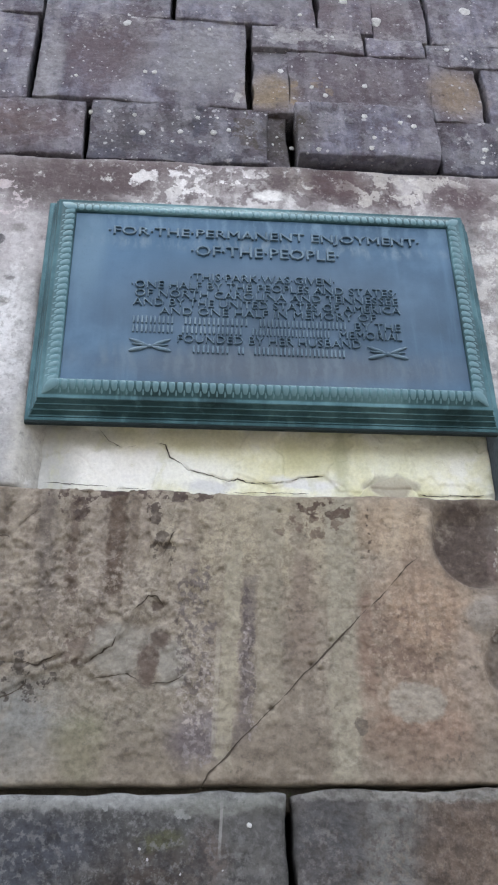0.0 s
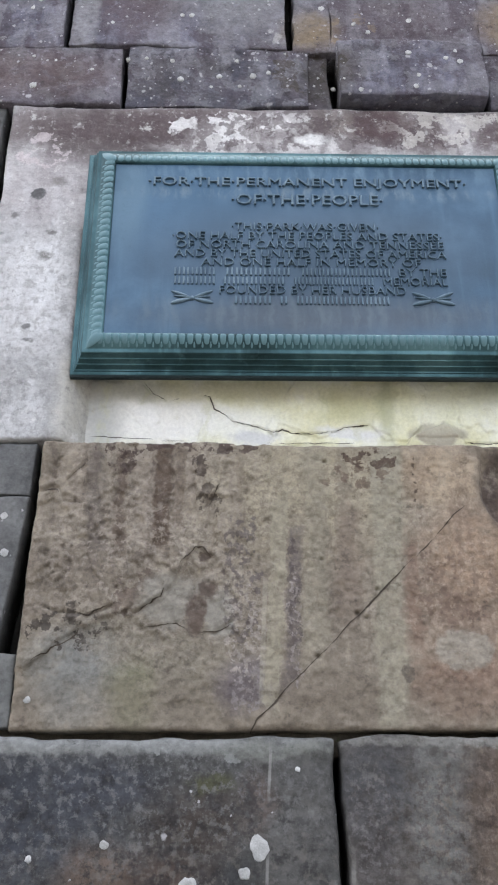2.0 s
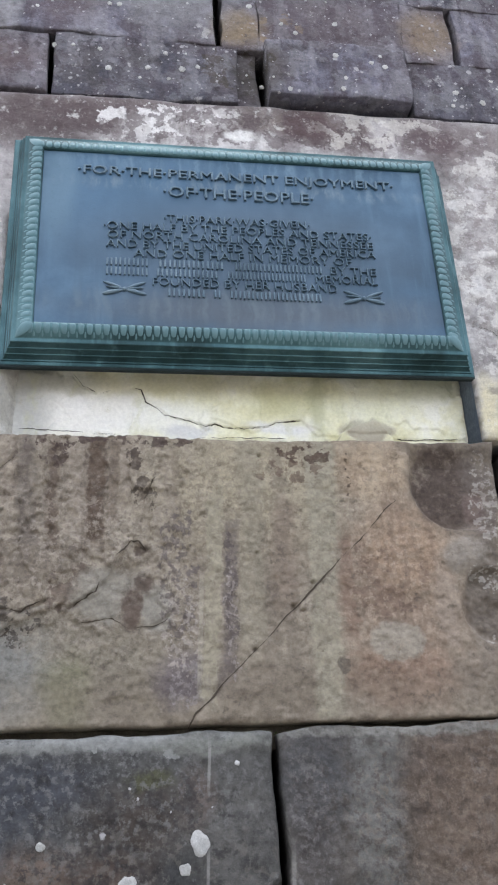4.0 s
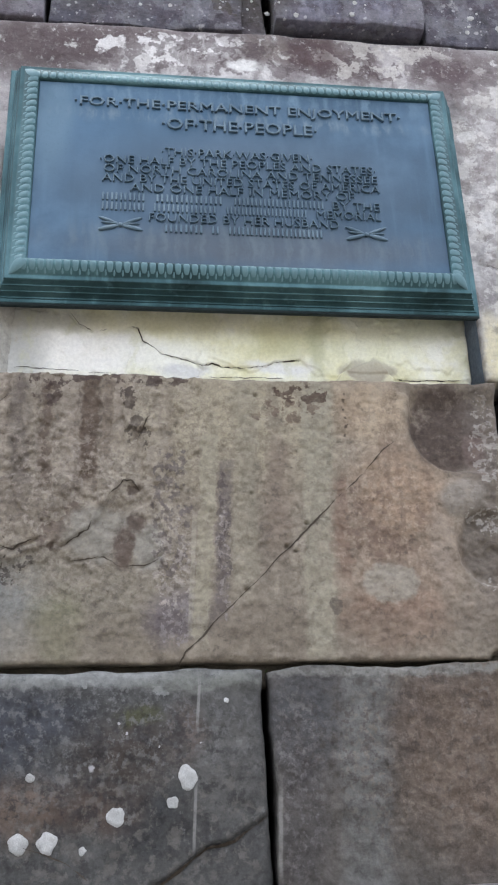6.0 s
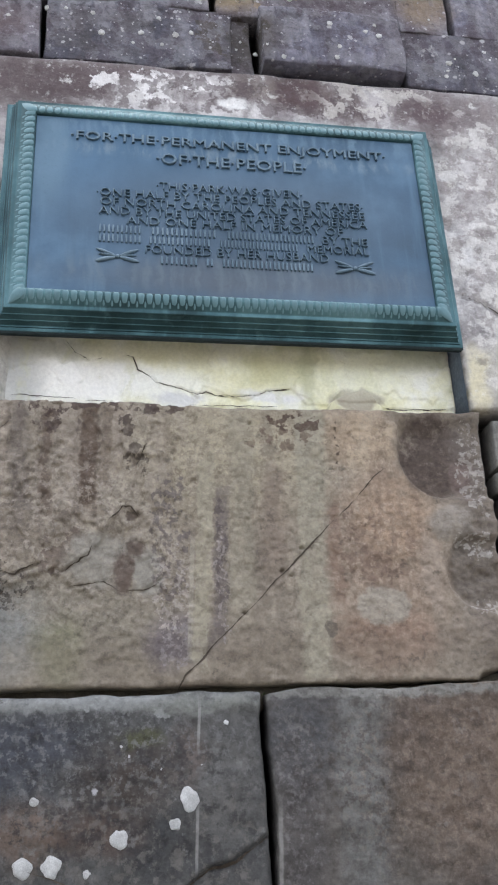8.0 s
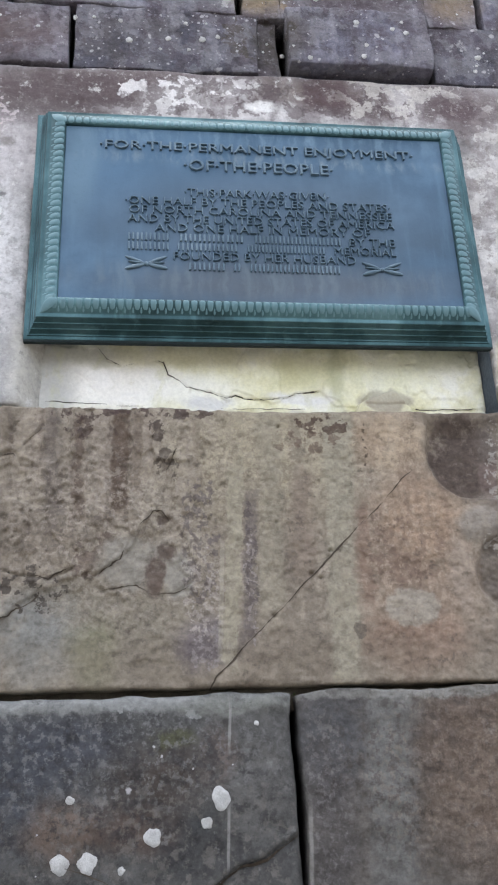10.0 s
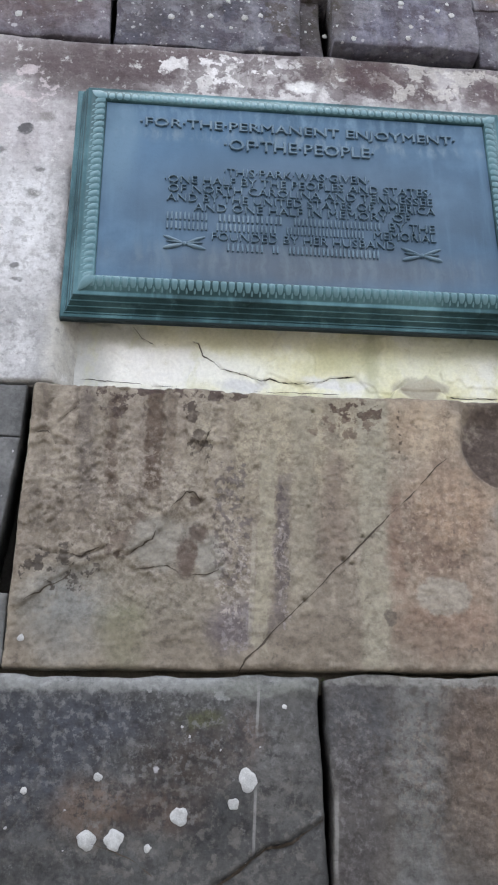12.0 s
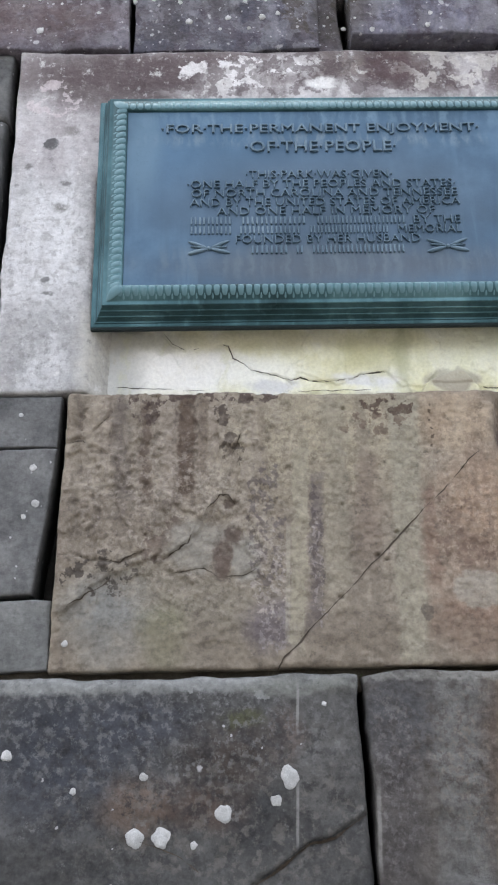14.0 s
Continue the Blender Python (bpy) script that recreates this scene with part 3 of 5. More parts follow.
def plain_material(name, a, b, scale, rough=0.9, bump=0.5):
    s = Shade(name)
    n = s.noise(s.pos, scale, 9.0, 0.7)
    m = s.noise(s.pos, scale * 11, 5.0, 0.7)
    col = s.mix(1.0, s.ramp(n, [(0.3, a), (0.7, b)]), s.ramp(m, [(0.3, (0.75, 0.75, 0.75)), (0.7, (1.2, 1.2, 1.2))]), "MULTIPLY")
    s.put(s.bsdf.inputs["Base Color"], col)
    s.bsdf.inputs["Roughness"].default_value = rough
    s.bsdf.inputs["Specular IOR Level"].default_value = 0.2
    s.put(s.bsdf.inputs["Normal"], s.bump(m, bump, 0.006))
    return s.mat


mat_plaster = plaster_material()
mat_field = bronze_material("patinated_bronze_field", (0.043, 0.096, 0.162), (0.076, 0.150, 0.234), (0.033, 0.072, 0.118), 0.20, 0.50, marks=(
    (-0.28, 0.50, 0.30, 0.16, 0.7, 0.0, (0.048, 0.118, 0.205), 0.6), (0.0, 0.615, 0.60, 0.040, 0.6, 40.0, (0.130, 0.215, 0.290), 0.8), (0.0, 0.535, 0.50, 0.022, 0.7, 60.0, (0.170, 0.225, 0.265), 0.75),
    (-0.49, 0.50, 0.05, 0.16, 0.6, 0.0, (0.110, 0.190, 0.260), 0.6), (0.05, 0.14, 0.40, 0.06, 0.7, 0.0, (0.080, 0.082, 0.090), 0.6),
    (0.02, 0.33, 0.42, 0.16, 0.5, 0.0, (0.060, 0.094, 0.135), 0.6), (0.0, 0.15, 0.50, 0.05, 0.6, 50.0, (0.120, 0.160, 0.190), 0.5)))
mat_frame = bronze_material("green_bronze_frame", (0.039, 0.095, 0.109), (0.110, 0.211, 0.232), (0.007, 0.023, 0.026), 0.60, 0.42)
mat_letter = bronze_material("worn_bronze_letters", (0.087, 0.143, 0.193), (0.157, 0.222, 0.269), (0.058, 0.101, 0.137), 0.20, 0.46)
mat_leaf = bronze_material("worn_bronze_leaves", (0.061, 0.136, 0.159), (0.136, 0.244, 0.277), (0.025, 0.065, 0.076), 0.20, 0.50)
# near-black bronze: the shade under the plaque is put into this colour
mat_back_shade = plain_material("dark_bronze_back", (0.010, 0.018, 0.020), (0.024, 0.036, 0.038), 14.0, 0.7, 0.2)
mat_mortar = plain_material("dark_mortar", (0.020, 0.019, 0.018), (0.055, 0.050, 0.046), 12.0)
mat_bed = plain_material("damp_mortar", (0.045, 0.038, 0.030), (0.120, 0.105, 0.082), 20.0)
# run-off stain plus the shaded blue of the niche side, in one colour
mat_run_off_shade = plain_material("bronze_run_off_stain", (0.21, 0.27, 0.35), (0.31, 0.37, 0.45), 9.0)
# dark of a crack: its dirt and the shade of its depth together
mat_crack_dark = plain_material("crack_dirt", (0.036, 0.028, 0.022), (0.095, 0.076, 0.060), 30.0)
mat_lichen = plain_material("pale_lichen", (0.448, 0.448, 0.448), (0.694, 0.694, 0.694), 40.0, 0.95, 0.9)
mat_moss = plain_material("moss", (0.020, 0.035, 0.008), (0.060, 0.090, 0.022), 60.0, 0.95, 0.9)
mat_ground = plain_material("gravel_ground", (0.075, 0.071, 0.064), (0.150, 0.144, 0.132), 3.0)
mat_soil = plain_material("terrace_fill", (0.06, 0.05, 0.035), (0.12, 0.10, 0.07), 3.0)


# ---------------- geometry helpers ----------------
def lattice(ix, iy, iz, seed):
    n = (ix * 374761393 + iy * 668265263 + iz * 2147483647 + seed * 1274126177) & 0xFFFFFFFF
    n = ((n ^ (n >> 13)) * 1274126177) & 0xFFFFFFFF
    n = n ^ (n >> 16)
    return (n & 0xFFFF) / 65535.0 * 2 - 1


def value_noise(x, z, seed):
    ix, iz = np.floor(x).astype(np.int64), np.floor(z).astype(np.int64)
    fx, fz = x - ix, z - iz
    fx, fz = fx * fx * (3 - 2 * fx), fz * fz * (3 - 2 * fz)
    k = np.int64(seed)
    a, b = lattice(ix, iz, 0, k), lattice(ix + 1, iz, 0, k)
    c, d = lattice(ix, iz + 1, 0, k), lattice(ix + 1, iz + 1, 0, k)
    return (a * (1 - fx) + b * fx) * (1 - fz) + (c * (1 - fx) + d * fx) * fz


def fbm(x, z, scale, octaves, seed, gain=0.5):
    total, amp, norm = 0.0, 1.0, 0.0
    for k in range(octaves):
        total = total + amp * value_noise(x * scale + 17.3 * k, z * scale - 9.1 * k, seed + 31 * k)
        norm += amp
        amp *= gain
        scale *= 2.03
    return total / norm


def ease(v, lo, hi):
    t = np.clip((v - lo) / (hi - lo), 0, 1)
    return t * t * (3 - 2 * t)


def line_distance(x, z, points):
    """Distance to an open chain of points, and the height of the chain under each x."""
    best = np.full(np.shape(x), 9.0)
    for (ax, az), (bx, bz) in zip(points, points[1:]):
        dx, dz = bx - ax, bz - az
        t = np.clip(((x - ax) * dx + (z - az) * dz) / (dx * dx + dz * dz), 0, 1)
        best = np.minimum(best, np.hypot(x - ax - t * dx, z - az - t * dz))
    return best


def chain_height(x, points):
    px, pz = zip(*points)
    return np.interp(x, px, pz)


def mesh_object(name, verts, faces, material, parent=None, label="", smooth=True):
    me = bpy.data.meshes.new(name)
    me.from_pydata(verts, [], faces)
    me.update()
    if smooth:
        me.shade_smooth()
    me.materials.append(material)
    ob = new(name, me)
    if parent:
        ob.parent = parent
    if label:
        ob["label"] = label
    return ob


def part(name, bm, material, parent, label="", smooth=False):
    me = bpy.data.meshes.new(name)
    bm.to_mesh(me)
    bm.free()
    if smooth:
        me.shade_smooth()
    me.materials.append(material)
    ob = new(name, me)
    ob.parent = parent
    if label:
        ob["label"] = label
    return ob


FACES = []  # front of every laid stone, to set lichen on


def stone(parent, material, x0, x1, z0, z1, proud=0.0, relief=None, step=0.012, rough=0.005, edge=0.014, wobble=0.005,
          seed=1, label="", back=0.16, top=None, extra_x=(), tilt=0.0, name="stone", lean=(0, 0, 0, 0)):
    """One laid stone with an uneven outline, worn edges and a rough face. lean: how far its corners (left foot, right foot,
    left head, right head) lie off the rectangle, sideways."""
    xs = np.linspace(0, 1, max(6, int((x1 - x0) / step)))
    if len(extra_x):
        xs = np.unique(np.concatenate([xs, (np.array(extra_x) - x0) / (x1 - x0)]))
    zs = np.linspace(0, 1, max(6, int((z1 - z0) / step)))
    # a finer rim, so that the worn edge is round
    rim_x, rim_z = edge / (x1 - x0), edge / (z1 - z0)
    xs = np.unique(np.concatenate([xs, [rim_x * k for k in (0.12, 0.35, 0.7)], [1 - rim_x * k for k in (0.12, 0.35, 0.7)]]))
    zs = np.unique(np.concatenate([zs, [rim_z * k for k in (0.12, 0.35, 0.7)], [1 - rim_z * k for k in (0.12, 0.35, 0.7)]]))
    u, v = np.meshgrid(xs, zs)
    x = x0 + u * (x1 - x0)
    z = z0 + v * (z1 - z0)
    left = lean[0] * (1 - v) + lean[2] * v
    right = lean[1] * (1 - v) + lean[3] * v
    jag = lambda t, k: wobble * (fbm(t, t * 0 + k, 9.0, 4, seed + k * 7, 0.6))
    x = x + (1 - u) * (left + jag(z, 1)) + u * (right + jag(z, 2))
    z = z + (1 - v) * jag(x, 3) + v * (jag(x, 4) + (0 if top is None else np.interp(x, *zip(*top)) - z1))
    de = edge * (0.55 + 1.3 * np.clip(fbm(x, z, 7.0, 3, seed + 5) + 0.35, 0, 1.2))
    fall = 0
    for d in (u * (x1 - x0), (1 - u) * (x1 - x0), v * (z1 - z0), (1 - v) * (z1 - z0)):
        q = 1 - np.clip(d / de, 0, 1)
        fall = fall + de * (1 - np.sqrt(np.clip(1 - q * q, 0, 1)))
    h = proud + rough * (1.6 * fbm(x, z, 4.0, 5, seed + 11) + 0.7 * fbm(x, z, 22.0, 4, seed + 12, 0.6)) + tilt * (v - 0.5)
    if relief:
        h = h + relief(x, z)
    y = -(h - fall)
    rows, cols = x.shape
    verts = np.stack([x, y, z], -1).reshape(-1, 3)
    i = np.arange(rows * cols).reshape(rows, cols)
    faces = np.stack([i[:-1, :-1], i[:-1, 1:], i[1:, 1:], i[1:, :-1]], -1).reshape(-1, 4).tolist()
    ring = np.concatenate([i[0, :], i[1:, -1], i[-1, -2::-1], i[-2:0:-1, 0]])
    behind = verts[ring].copy()
    behind[:, 1] = back
    n0, n = len(verts), len(ring)
    for k in range(n):
        a, b = int(ring[k]), int(ring[(k + 1) % n])
        faces.append([b, a, n0 + k, n0 + (k + 1) % n])
    faces.append([n0 + k for k in range(n)][::-1])
    ob = mesh_object(name, np.concatenate([verts, behind]).tolist(), faces, material, parent, label)
    FACES.append((ob, x, z, y))
    return ob


def lichen(x, z, r, seed):
    """A thin pale crust of lichen on the stone that lies at this place."""
    best = None
    for ob, sx, sz, sy in FACES:
        k = np.argmin((sx - x) ** 2 + (sz - z) ** 2)
        d = (sx.flat[k] - x) ** 2 + (sz.flat[k] - z) ** 2
        if best is None or d < best[0]:
            best = (d, ob, sx, sz, sy)
    _, ob, sx, sz, sy = best
    rnd = random.Random(seed)

    def height(px, pz):
        return sy.flat[np.argmin((sx - px) ** 2 + (sz - pz) ** 2)]

    n = 22
    raw = [0.70 + 0.55 * rnd.random() for _ in range(n)]
    reach = [r * (raw[k - 1] + 2 * raw[k] + raw[(k + 1) % n]) / 4 for k in range(n)]
    verts, faces = [(x, height(x, z) - 0.0012, z)], []
    for f, lift in ((0.55, 0.0016), (0.92, 0.0014), (1.0, -0.001)):
        for k in range(n):
            a = 2 * math.pi * k / n
            px, pz = x + f * reach[k] * math.cos(a), z + f * reach[k] * math.sin(a)
            verts.append((px, height(px, pz) - lift, pz))
    for k in range(n):
        j = (k + 1) % n
        faces.append((0, 1 + k, 1 + j))
        for q in (0, 1):
            faces.append((1 + q * n + k, 1 + (q + 1) * n + k, 1 + (q + 1) * n + j, 1 + q * n + j))
    mesh_object("lichen", verts, faces, mat_lichen, ob, "pale grey crust of lichen")


def crack(host, chain, width, seed, whole=0.8, wander=0.004, name="crack"):
    """A thin dark ribbon, coloured for a crack's dirt and inner shade, that wanders along a chain of points on a
    stone's face, thinning and breaking off here and there.
    """
    _, sx, sz, sy = next(f for f in FACES if f[0] is host)
    pts = []
    for (ax, az), (bx, bz) in zip(chain, chain[1:]):
        n = max(2, int(math.hypot(bx - ax, bz - az) / 0.004))
        pts += [(ax + (bx - ax) * k / n, az + (bz - az) * k / n) for k in range(n)]
    pts.append(chain[-1])
    p = np.array(pts)
    t = np.arange(len(p)) * 0.004
    p[:, 0] += wander * fbm(t, t * 0 + 1.0, 22.0, 4, seed, 0.6)
    p[:, 1] += wander * fbm(t, t * 0 + 5.0, 22.0, 4, seed + 3, 0.6)
    w = width * np.clip(whole + 0.9 * fbm(t, t * 0 + 9.0, 30.0, 3, seed + 7, 0.6), 0.0, 1.4) * np.minimum(1, np.minimum(np.arange(len(p)) + 0.3, np.arange(len(p))[::-1] + 0.3) / 6)
    d = np.gradient(p, axis=0)
    d /= np.maximum(1e-9, np.hypot(d[:, 0], d[:, 1]))[:, None]
    verts, faces = [], []
    for k in range(len(p)):
        for side in (-1, 1):
            px, pz = p[k, 0] - side * d[k, 1] * w[k] / 2, p[k, 1] + side * d[k, 0] * w[k] / 2
            q = np.argsort(((sx - px) ** 2 + (sz - pz) ** 2).ravel())[:3] if sx.size < 4000 else np.argpartition(((sx - px) ** 2 + (sz - pz) ** 2).ravel(), 4)[:4]
            verts.append((px, float(sy.ravel()[q].min()) - 0.0006, pz))
        if k and w[k] > 0.0003:
            faces.append((2 * k - 2, 2 * k - 1, 2 * k + 1, 2 * k))
    mesh_object(name, verts, faces, mat_crack_dark, host, "dark crack line, dirt and the shade of its depth in one colour")


def box(name, lo, hi, material, parent=None, bevel=0.0):
    bm = bmesh.new()
    bmesh.ops.create_cube(bm, size=1.0)
    for v in bm.verts:
        v.co = [lo[k] + (v.co[k] + 0.5) * (hi[k] - lo[k]) for k in range(3)]
    if bevel:
        bmesh.ops.bevel(bm, geom=bm.edges[:], offset=bevel, segments=2, affect="EDGES")
    return part(name, bm, material, parent)


# ---------------- ground ----------------
bm = bmesh.new()
bmesh.ops.create_grid(bm, x_segments=40, y_segments=40, size=400)
ground = part("ground", bm, mat_ground, None)
tagged(ground, "grey gravel ground in front of the terrace wall", "ground", kind="structure")

# ---------------- the wall's core ----------------
WALL_L, WALL_R = -2.7, 2.7
wall = box("wall_north", (WALL_L, 0.135, 0.0), (WALL_R, 0.9, 4.60), mat_mortar)
tagged(wall, "weathered stone retaining wall of large uneven blocks with open joints", "wall", kind="structure")
fill = box("terrace_fill", (WALL_L, 0.9, 0.0), (WALL_R, 6.0, 4.45), mat_soil)
tagged(fill, "earth terrace held up behind the stone wall", "terrace", kind="structure")

# ---------------- bronze plaque ----------------
FX, FZ0, FZ1, FY = 0.525, 2.925, 3.475, -0.060
plaque = new("plaque")
plaque.location = (0, 0, 2.845)
tagged(plaque, "blue-green patinated bronze plaque with raised lettering on stone wall", "plaque")
LIFT = Matrix.Translation((0, 0, -2.845))


def plaque_part(name, bm, material, label="", smooth=False, parent=None):
    if parent is None:
        bm.transform(LIFT)
    return part(name, bm, material, parent or plaque, label, smooth)


# field: a slightly uneven cast sheet with thickness
bm = bmesh.new()
cols, rows = 90, 48
front = []
for j in range(rows + 1):
    line = []
    for k in range(cols + 1):
        px = -FX - 0.004 + (2 * FX + 0.008) * k / cols
        pz = FZ0 - 0.004 + (FZ1 - FZ0 + 0.008) * j / rows
        line.append(bm.verts.new((px, FY + 0.0012 * noise.noise((px * 6, pz * 6, 3.0)), pz)))
    front.append(line)
for j in range(rows):
    for k in range(cols):
        bm.faces.new((front[j][k], front[j][k + 1], front[j + 1][k + 1], front[j + 1][k]))
plaque_part("field", bm, mat_field, "smooth blue-grey bronze field with pale run-off streaks", True)

# frame: one moulding swept round the field with mitred corners; (out from the field's edge, depth)
PROFILE = [(0.000, -0.0580), (0.0015, -0.0640), (0.0035, -0.0670), (0.007, -0.0690), (0.012, -0.0693), (0.018, -0.0685), (0.024, -0.0665), (0.030, -0.0635),
           (0.036, -0.0597), (0.041, -0.0566), (0.0435, -0.0556), (0.0520, -0.0550), (0.0538, -0.0535), (0.0543, -0.0500), (0.0520, -0.0490),
           (0.0590, -0.0385), (0.0615, -0.0380), (0.0620, -0.0345), (0.0595, -0.0335), (0.0665, -0.0225), (0.0690, -0.0220), (0.0695, -0.0185), (0.0670, -0.0175),
           (0.0740, -0.0065), (0.0775, -0.0060), (0.0785, -0.0030), (0.0860, -0.0020), (0.0880, -0.0005), (0.0880, 0.0012)]
BACK = [(0.0850, -0.0010), (0.0520, 0.0020), (0.0520, 0.0580)]


def moulding(profile, closed):
    bm = bmesh.new()
    loops = []
    for out, dep in profile:
        loops.append([bm.verts.new(c) for c in ((-FX - out, dep, FZ0 - out), (FX + out, dep, FZ0 - out), (FX + out, dep, FZ1 + out), (-FX - out, dep, FZ1 + out))])
    for a, b in zip(loops, loops[1:]):
        for k in range(4):
            bm.faces.new((a[k], b[k], b[(k + 1) % 4], a[(k + 1) % 4]))
    if closed:
        bm.faces.new([v for v in loops[-1]])
    bmesh.ops.recalc_face_normals(bm, faces=bm.faces[:])
    return bm


def edge_bar(lo, hi, worn=0.0015):
    bm = bmesh.new()
    bmesh.ops.create_cube(bm, size=1.0)
    for v in bm.verts:
        v.co = [(a + b) / 2 + c * (b - a) for a, b, c in zip(lo, hi, v.co)]
    bmesh.ops.bevel(bm, geom=bm.edges[:], offset=worn, segments=1, affect="EDGES")
    return bm


# back and added bottom strip are blackened to draw the plaque's underside shade
plaque_part("back_plate", moulding(BACK, True), mat_back_shade, "back of the bronze, coloured dark for the shade under the frame")
plaque_part("lower_edge", edge_bar((-FX - 0.0875, -0.0015, FZ0 - 0.0945), (FX + 0.0875, 0.0120, FZ0 - 0.0860)), mat_back_shade, "added strip under the bronze, coloured dark for shade and dirt")
bm = moulding(PROFILE, False)
frame_part = plaque_part("frame", bm, mat_frame, "green bronze frame of stepped mouldings")

# tongue-shaped leaves along the frame, round ends towards the field, with a small dart between each two
def band_depth(out):
    return float(np.interp(out, *zip(*PROFILE[:12])))


def petal(name, o0, o1, half, swell):
    """A raised leaf that lies on the frame's rounded band between two distances from the field."""
    bm = bmesh.new()
    n_len, n_wid = 9, 6
    grid = []
    for j in range(n_len + 1):
        t = j / n_len
        out = o0 + (o1 - o0) * t
        row = []
        for k in range(n_wid + 1):
            a = -1 + 2 * k / n_wid
            row.append(bm.verts.new((a * half(t), band_depth(out) + 0.0008 - swell * math.sqrt(1 - a * a * 0.97) * min(1.0, 0.35 + 3 * t) * (1 - 0.9 * t ** 3), -out)))
        grid.append(row)
    for j in range(n_len):
        for k in range(n_wid):
            bm.faces.new((grid[j][k], grid[j + 1][k], grid[j + 1][k + 1], grid[j][k + 1]))
    me = bpy.data.meshes.new(name)
    bm.to_mesh(me)
    bm.free()
    me.shade_smooth()
    me.materials.append(mat_leaf)
    return me


PITCH = 0.0205
leaf_mesh = petal("leaf", 0.0022, 0.035, lambda t: 0.0092 * min(1.0, math.sqrt(max(0.02, 1 - max(0.0, (0.22 - t) / 0.22) ** 2))) * (1 - 0.25 * t), 0.0027)
dart_mesh = petal("dart", 0.025, 0.043, lambda t: 0.0034 * min(1.0, 0.15 + 1.6 * t), 0.0016)
corner_mesh = petal("corner_leaf", 0.001, 0.043, lambda t: 0.0130 * math.sin(math.pi * min(1.0, 0.10 + 0.88 * t)), 0.0036)


def leaf(mesh, px, pz, turn, stretch=1.0):
    ob = new(mesh.name, mesh)
    ob.parent = frame_part
    ob.matrix_basis = LIFT @ Matrix.Translation((px, 0, pz)) @ Matrix.Rotation(turn, 4, "Y") @ Matrix.Diagonal((1, 1, stretch, 1))


count = round(2 * (FX + 0.004) / PITCH)
for k in range(count + 1):
    px = (k - count / 2) * PITCH
    leaf(leaf_mesh, px, FZ0, 0.0)
    leaf(leaf_mesh, px, FZ1, math.pi)
    if k:
        leaf(dart_mesh, px - PITCH / 2, FZ0, 0.0)
        leaf(dart_mesh, px - PITCH / 2, FZ1, math.pi)
count = round((FZ1 - FZ0 + 0.008) / PITCH)
for k in range(count + 1):
    pz = (FZ0 + FZ1) / 2 + (k - count / 2) * PITCH
    leaf(leaf_mesh, -FX, pz, math.pi / 2)
    leaf(leaf_mesh, FX, pz, -math.pi / 2)
    if k:
        leaf(dart_mesh, -FX, pz - PITCH / 2, math.pi / 2)
        leaf(dart_mesh, FX, pz - PITCH / 2, -math.pi / 2)
# one long leaf across each mitre
for sx, pz, turn in ((-1, FZ0, 0.25), (1, FZ0, -0.25), (-1, FZ1, 0.75), (1, FZ1, -0.75)):
    leaf(corner_mesh, sx * FX, pz, math.pi * turn, 1.41)


def lettering(words, xa, xb, zc, cap, bold=-0.008):
    """A raised line of capitals between xa and xb, its middle at the height zc."""
    curve = bpy.data.curves.new("inscription", "FONT")
    curve.body, curve.extrude, curve.offset, curve.resolution_u = words, 0.05, bold - 0.022, 2
    curve.bevel_depth, curve.bevel_resolution = 0.022, 0
    ob = bpy.data.objects.new("inscription", curve)
    scene.collection.objects.link(ob)
    bpy.context.view_layer.update()
    me = bpy.data.meshes.new_from_object(ob.evaluated_get(bpy.context.evaluated_depsgraph_get()))
    bpy.data.objects.remove(ob)
    co = np.array([v.co for v in me.vertices])
    lo, hi = co.min(0), co.max(0)
    out = np.empty_like(co)
    out[:, 0] = xa + (co[:, 0] - lo[0]) / (hi[0] - lo[0]) * (xb - xa)
    out[:, 1] = FY + 0.001 - (co[:, 2] - lo[2]) / (hi[2] - lo[2]) * 0.0076
    out[:, 2] = zc - 2.845 + ((co[:, 1] - lo[1]) / (hi[1] - lo[1]) - 0.5) * cap
    # one mesh for every letter
    bm = bmesh.new()
    bm.from_mesh(me)
    bm.verts.ensure_lookup_table()
    for v, c in zip(bm.verts, out):
        v.co = c
    bpy.data.meshes.remove(me)
    left = set(bm.verts)
    while left:
        piece, edge_of = set(), [min(left, key=lambda v: v.index)]
        while edge_of:
            v = edge_of.pop()
            if v not in piece:
                piece.add(v)
                edge_of += [e.other_vert(v) for e in v.link_edges]
        left -= piece
        order = sorted(piece, key=lambda v: v.index)
        place = {v: k for k, v in enumerate(order)}
        faces = [[place[v] for v in f.verts] for f in bm.faces if f.verts[0] in piece]
        mesh_object("letter", [tuple(v.co) for v in order], faces, mat_letter, plaque, smooth=False)
    bm.free()


def letter_bars(spans, zc, cap):
    """Raised plain bars in place of words."""
    for xa, xb, n in spans:
        w = (xb - xa) / n
        for k in range(2 * n):
            px = xa + (k // 2 + (0.26, 0.74)[k % 2]) * w
            plaque_part("letter_bar", edge_bar((px - 0.11 * w, FY - 0.0056, zc - 0.47 * cap), (px + 0.11 * w, FY + 0.002, zc + 0.47 * cap), 0.0010), mat_letter)


lettering("\u00b7FOR\u00b7THE\u00b7PERMANENT ENJOYMENT\u00b7", -0.434, 0.440, 3.411, 0.038, 0.008)
lettering("\u00b7OF\u00b7THE\u00b7PEOPLE\u00b7", -0.206, 0.206, 3.354, 0.036, 0.008)
lettering("\u00b7THIS\u00b7PARK\u00b7WAS\u00b7GIVEN\u00b7", -0.205, 0.188, 3.262, 0.0245)
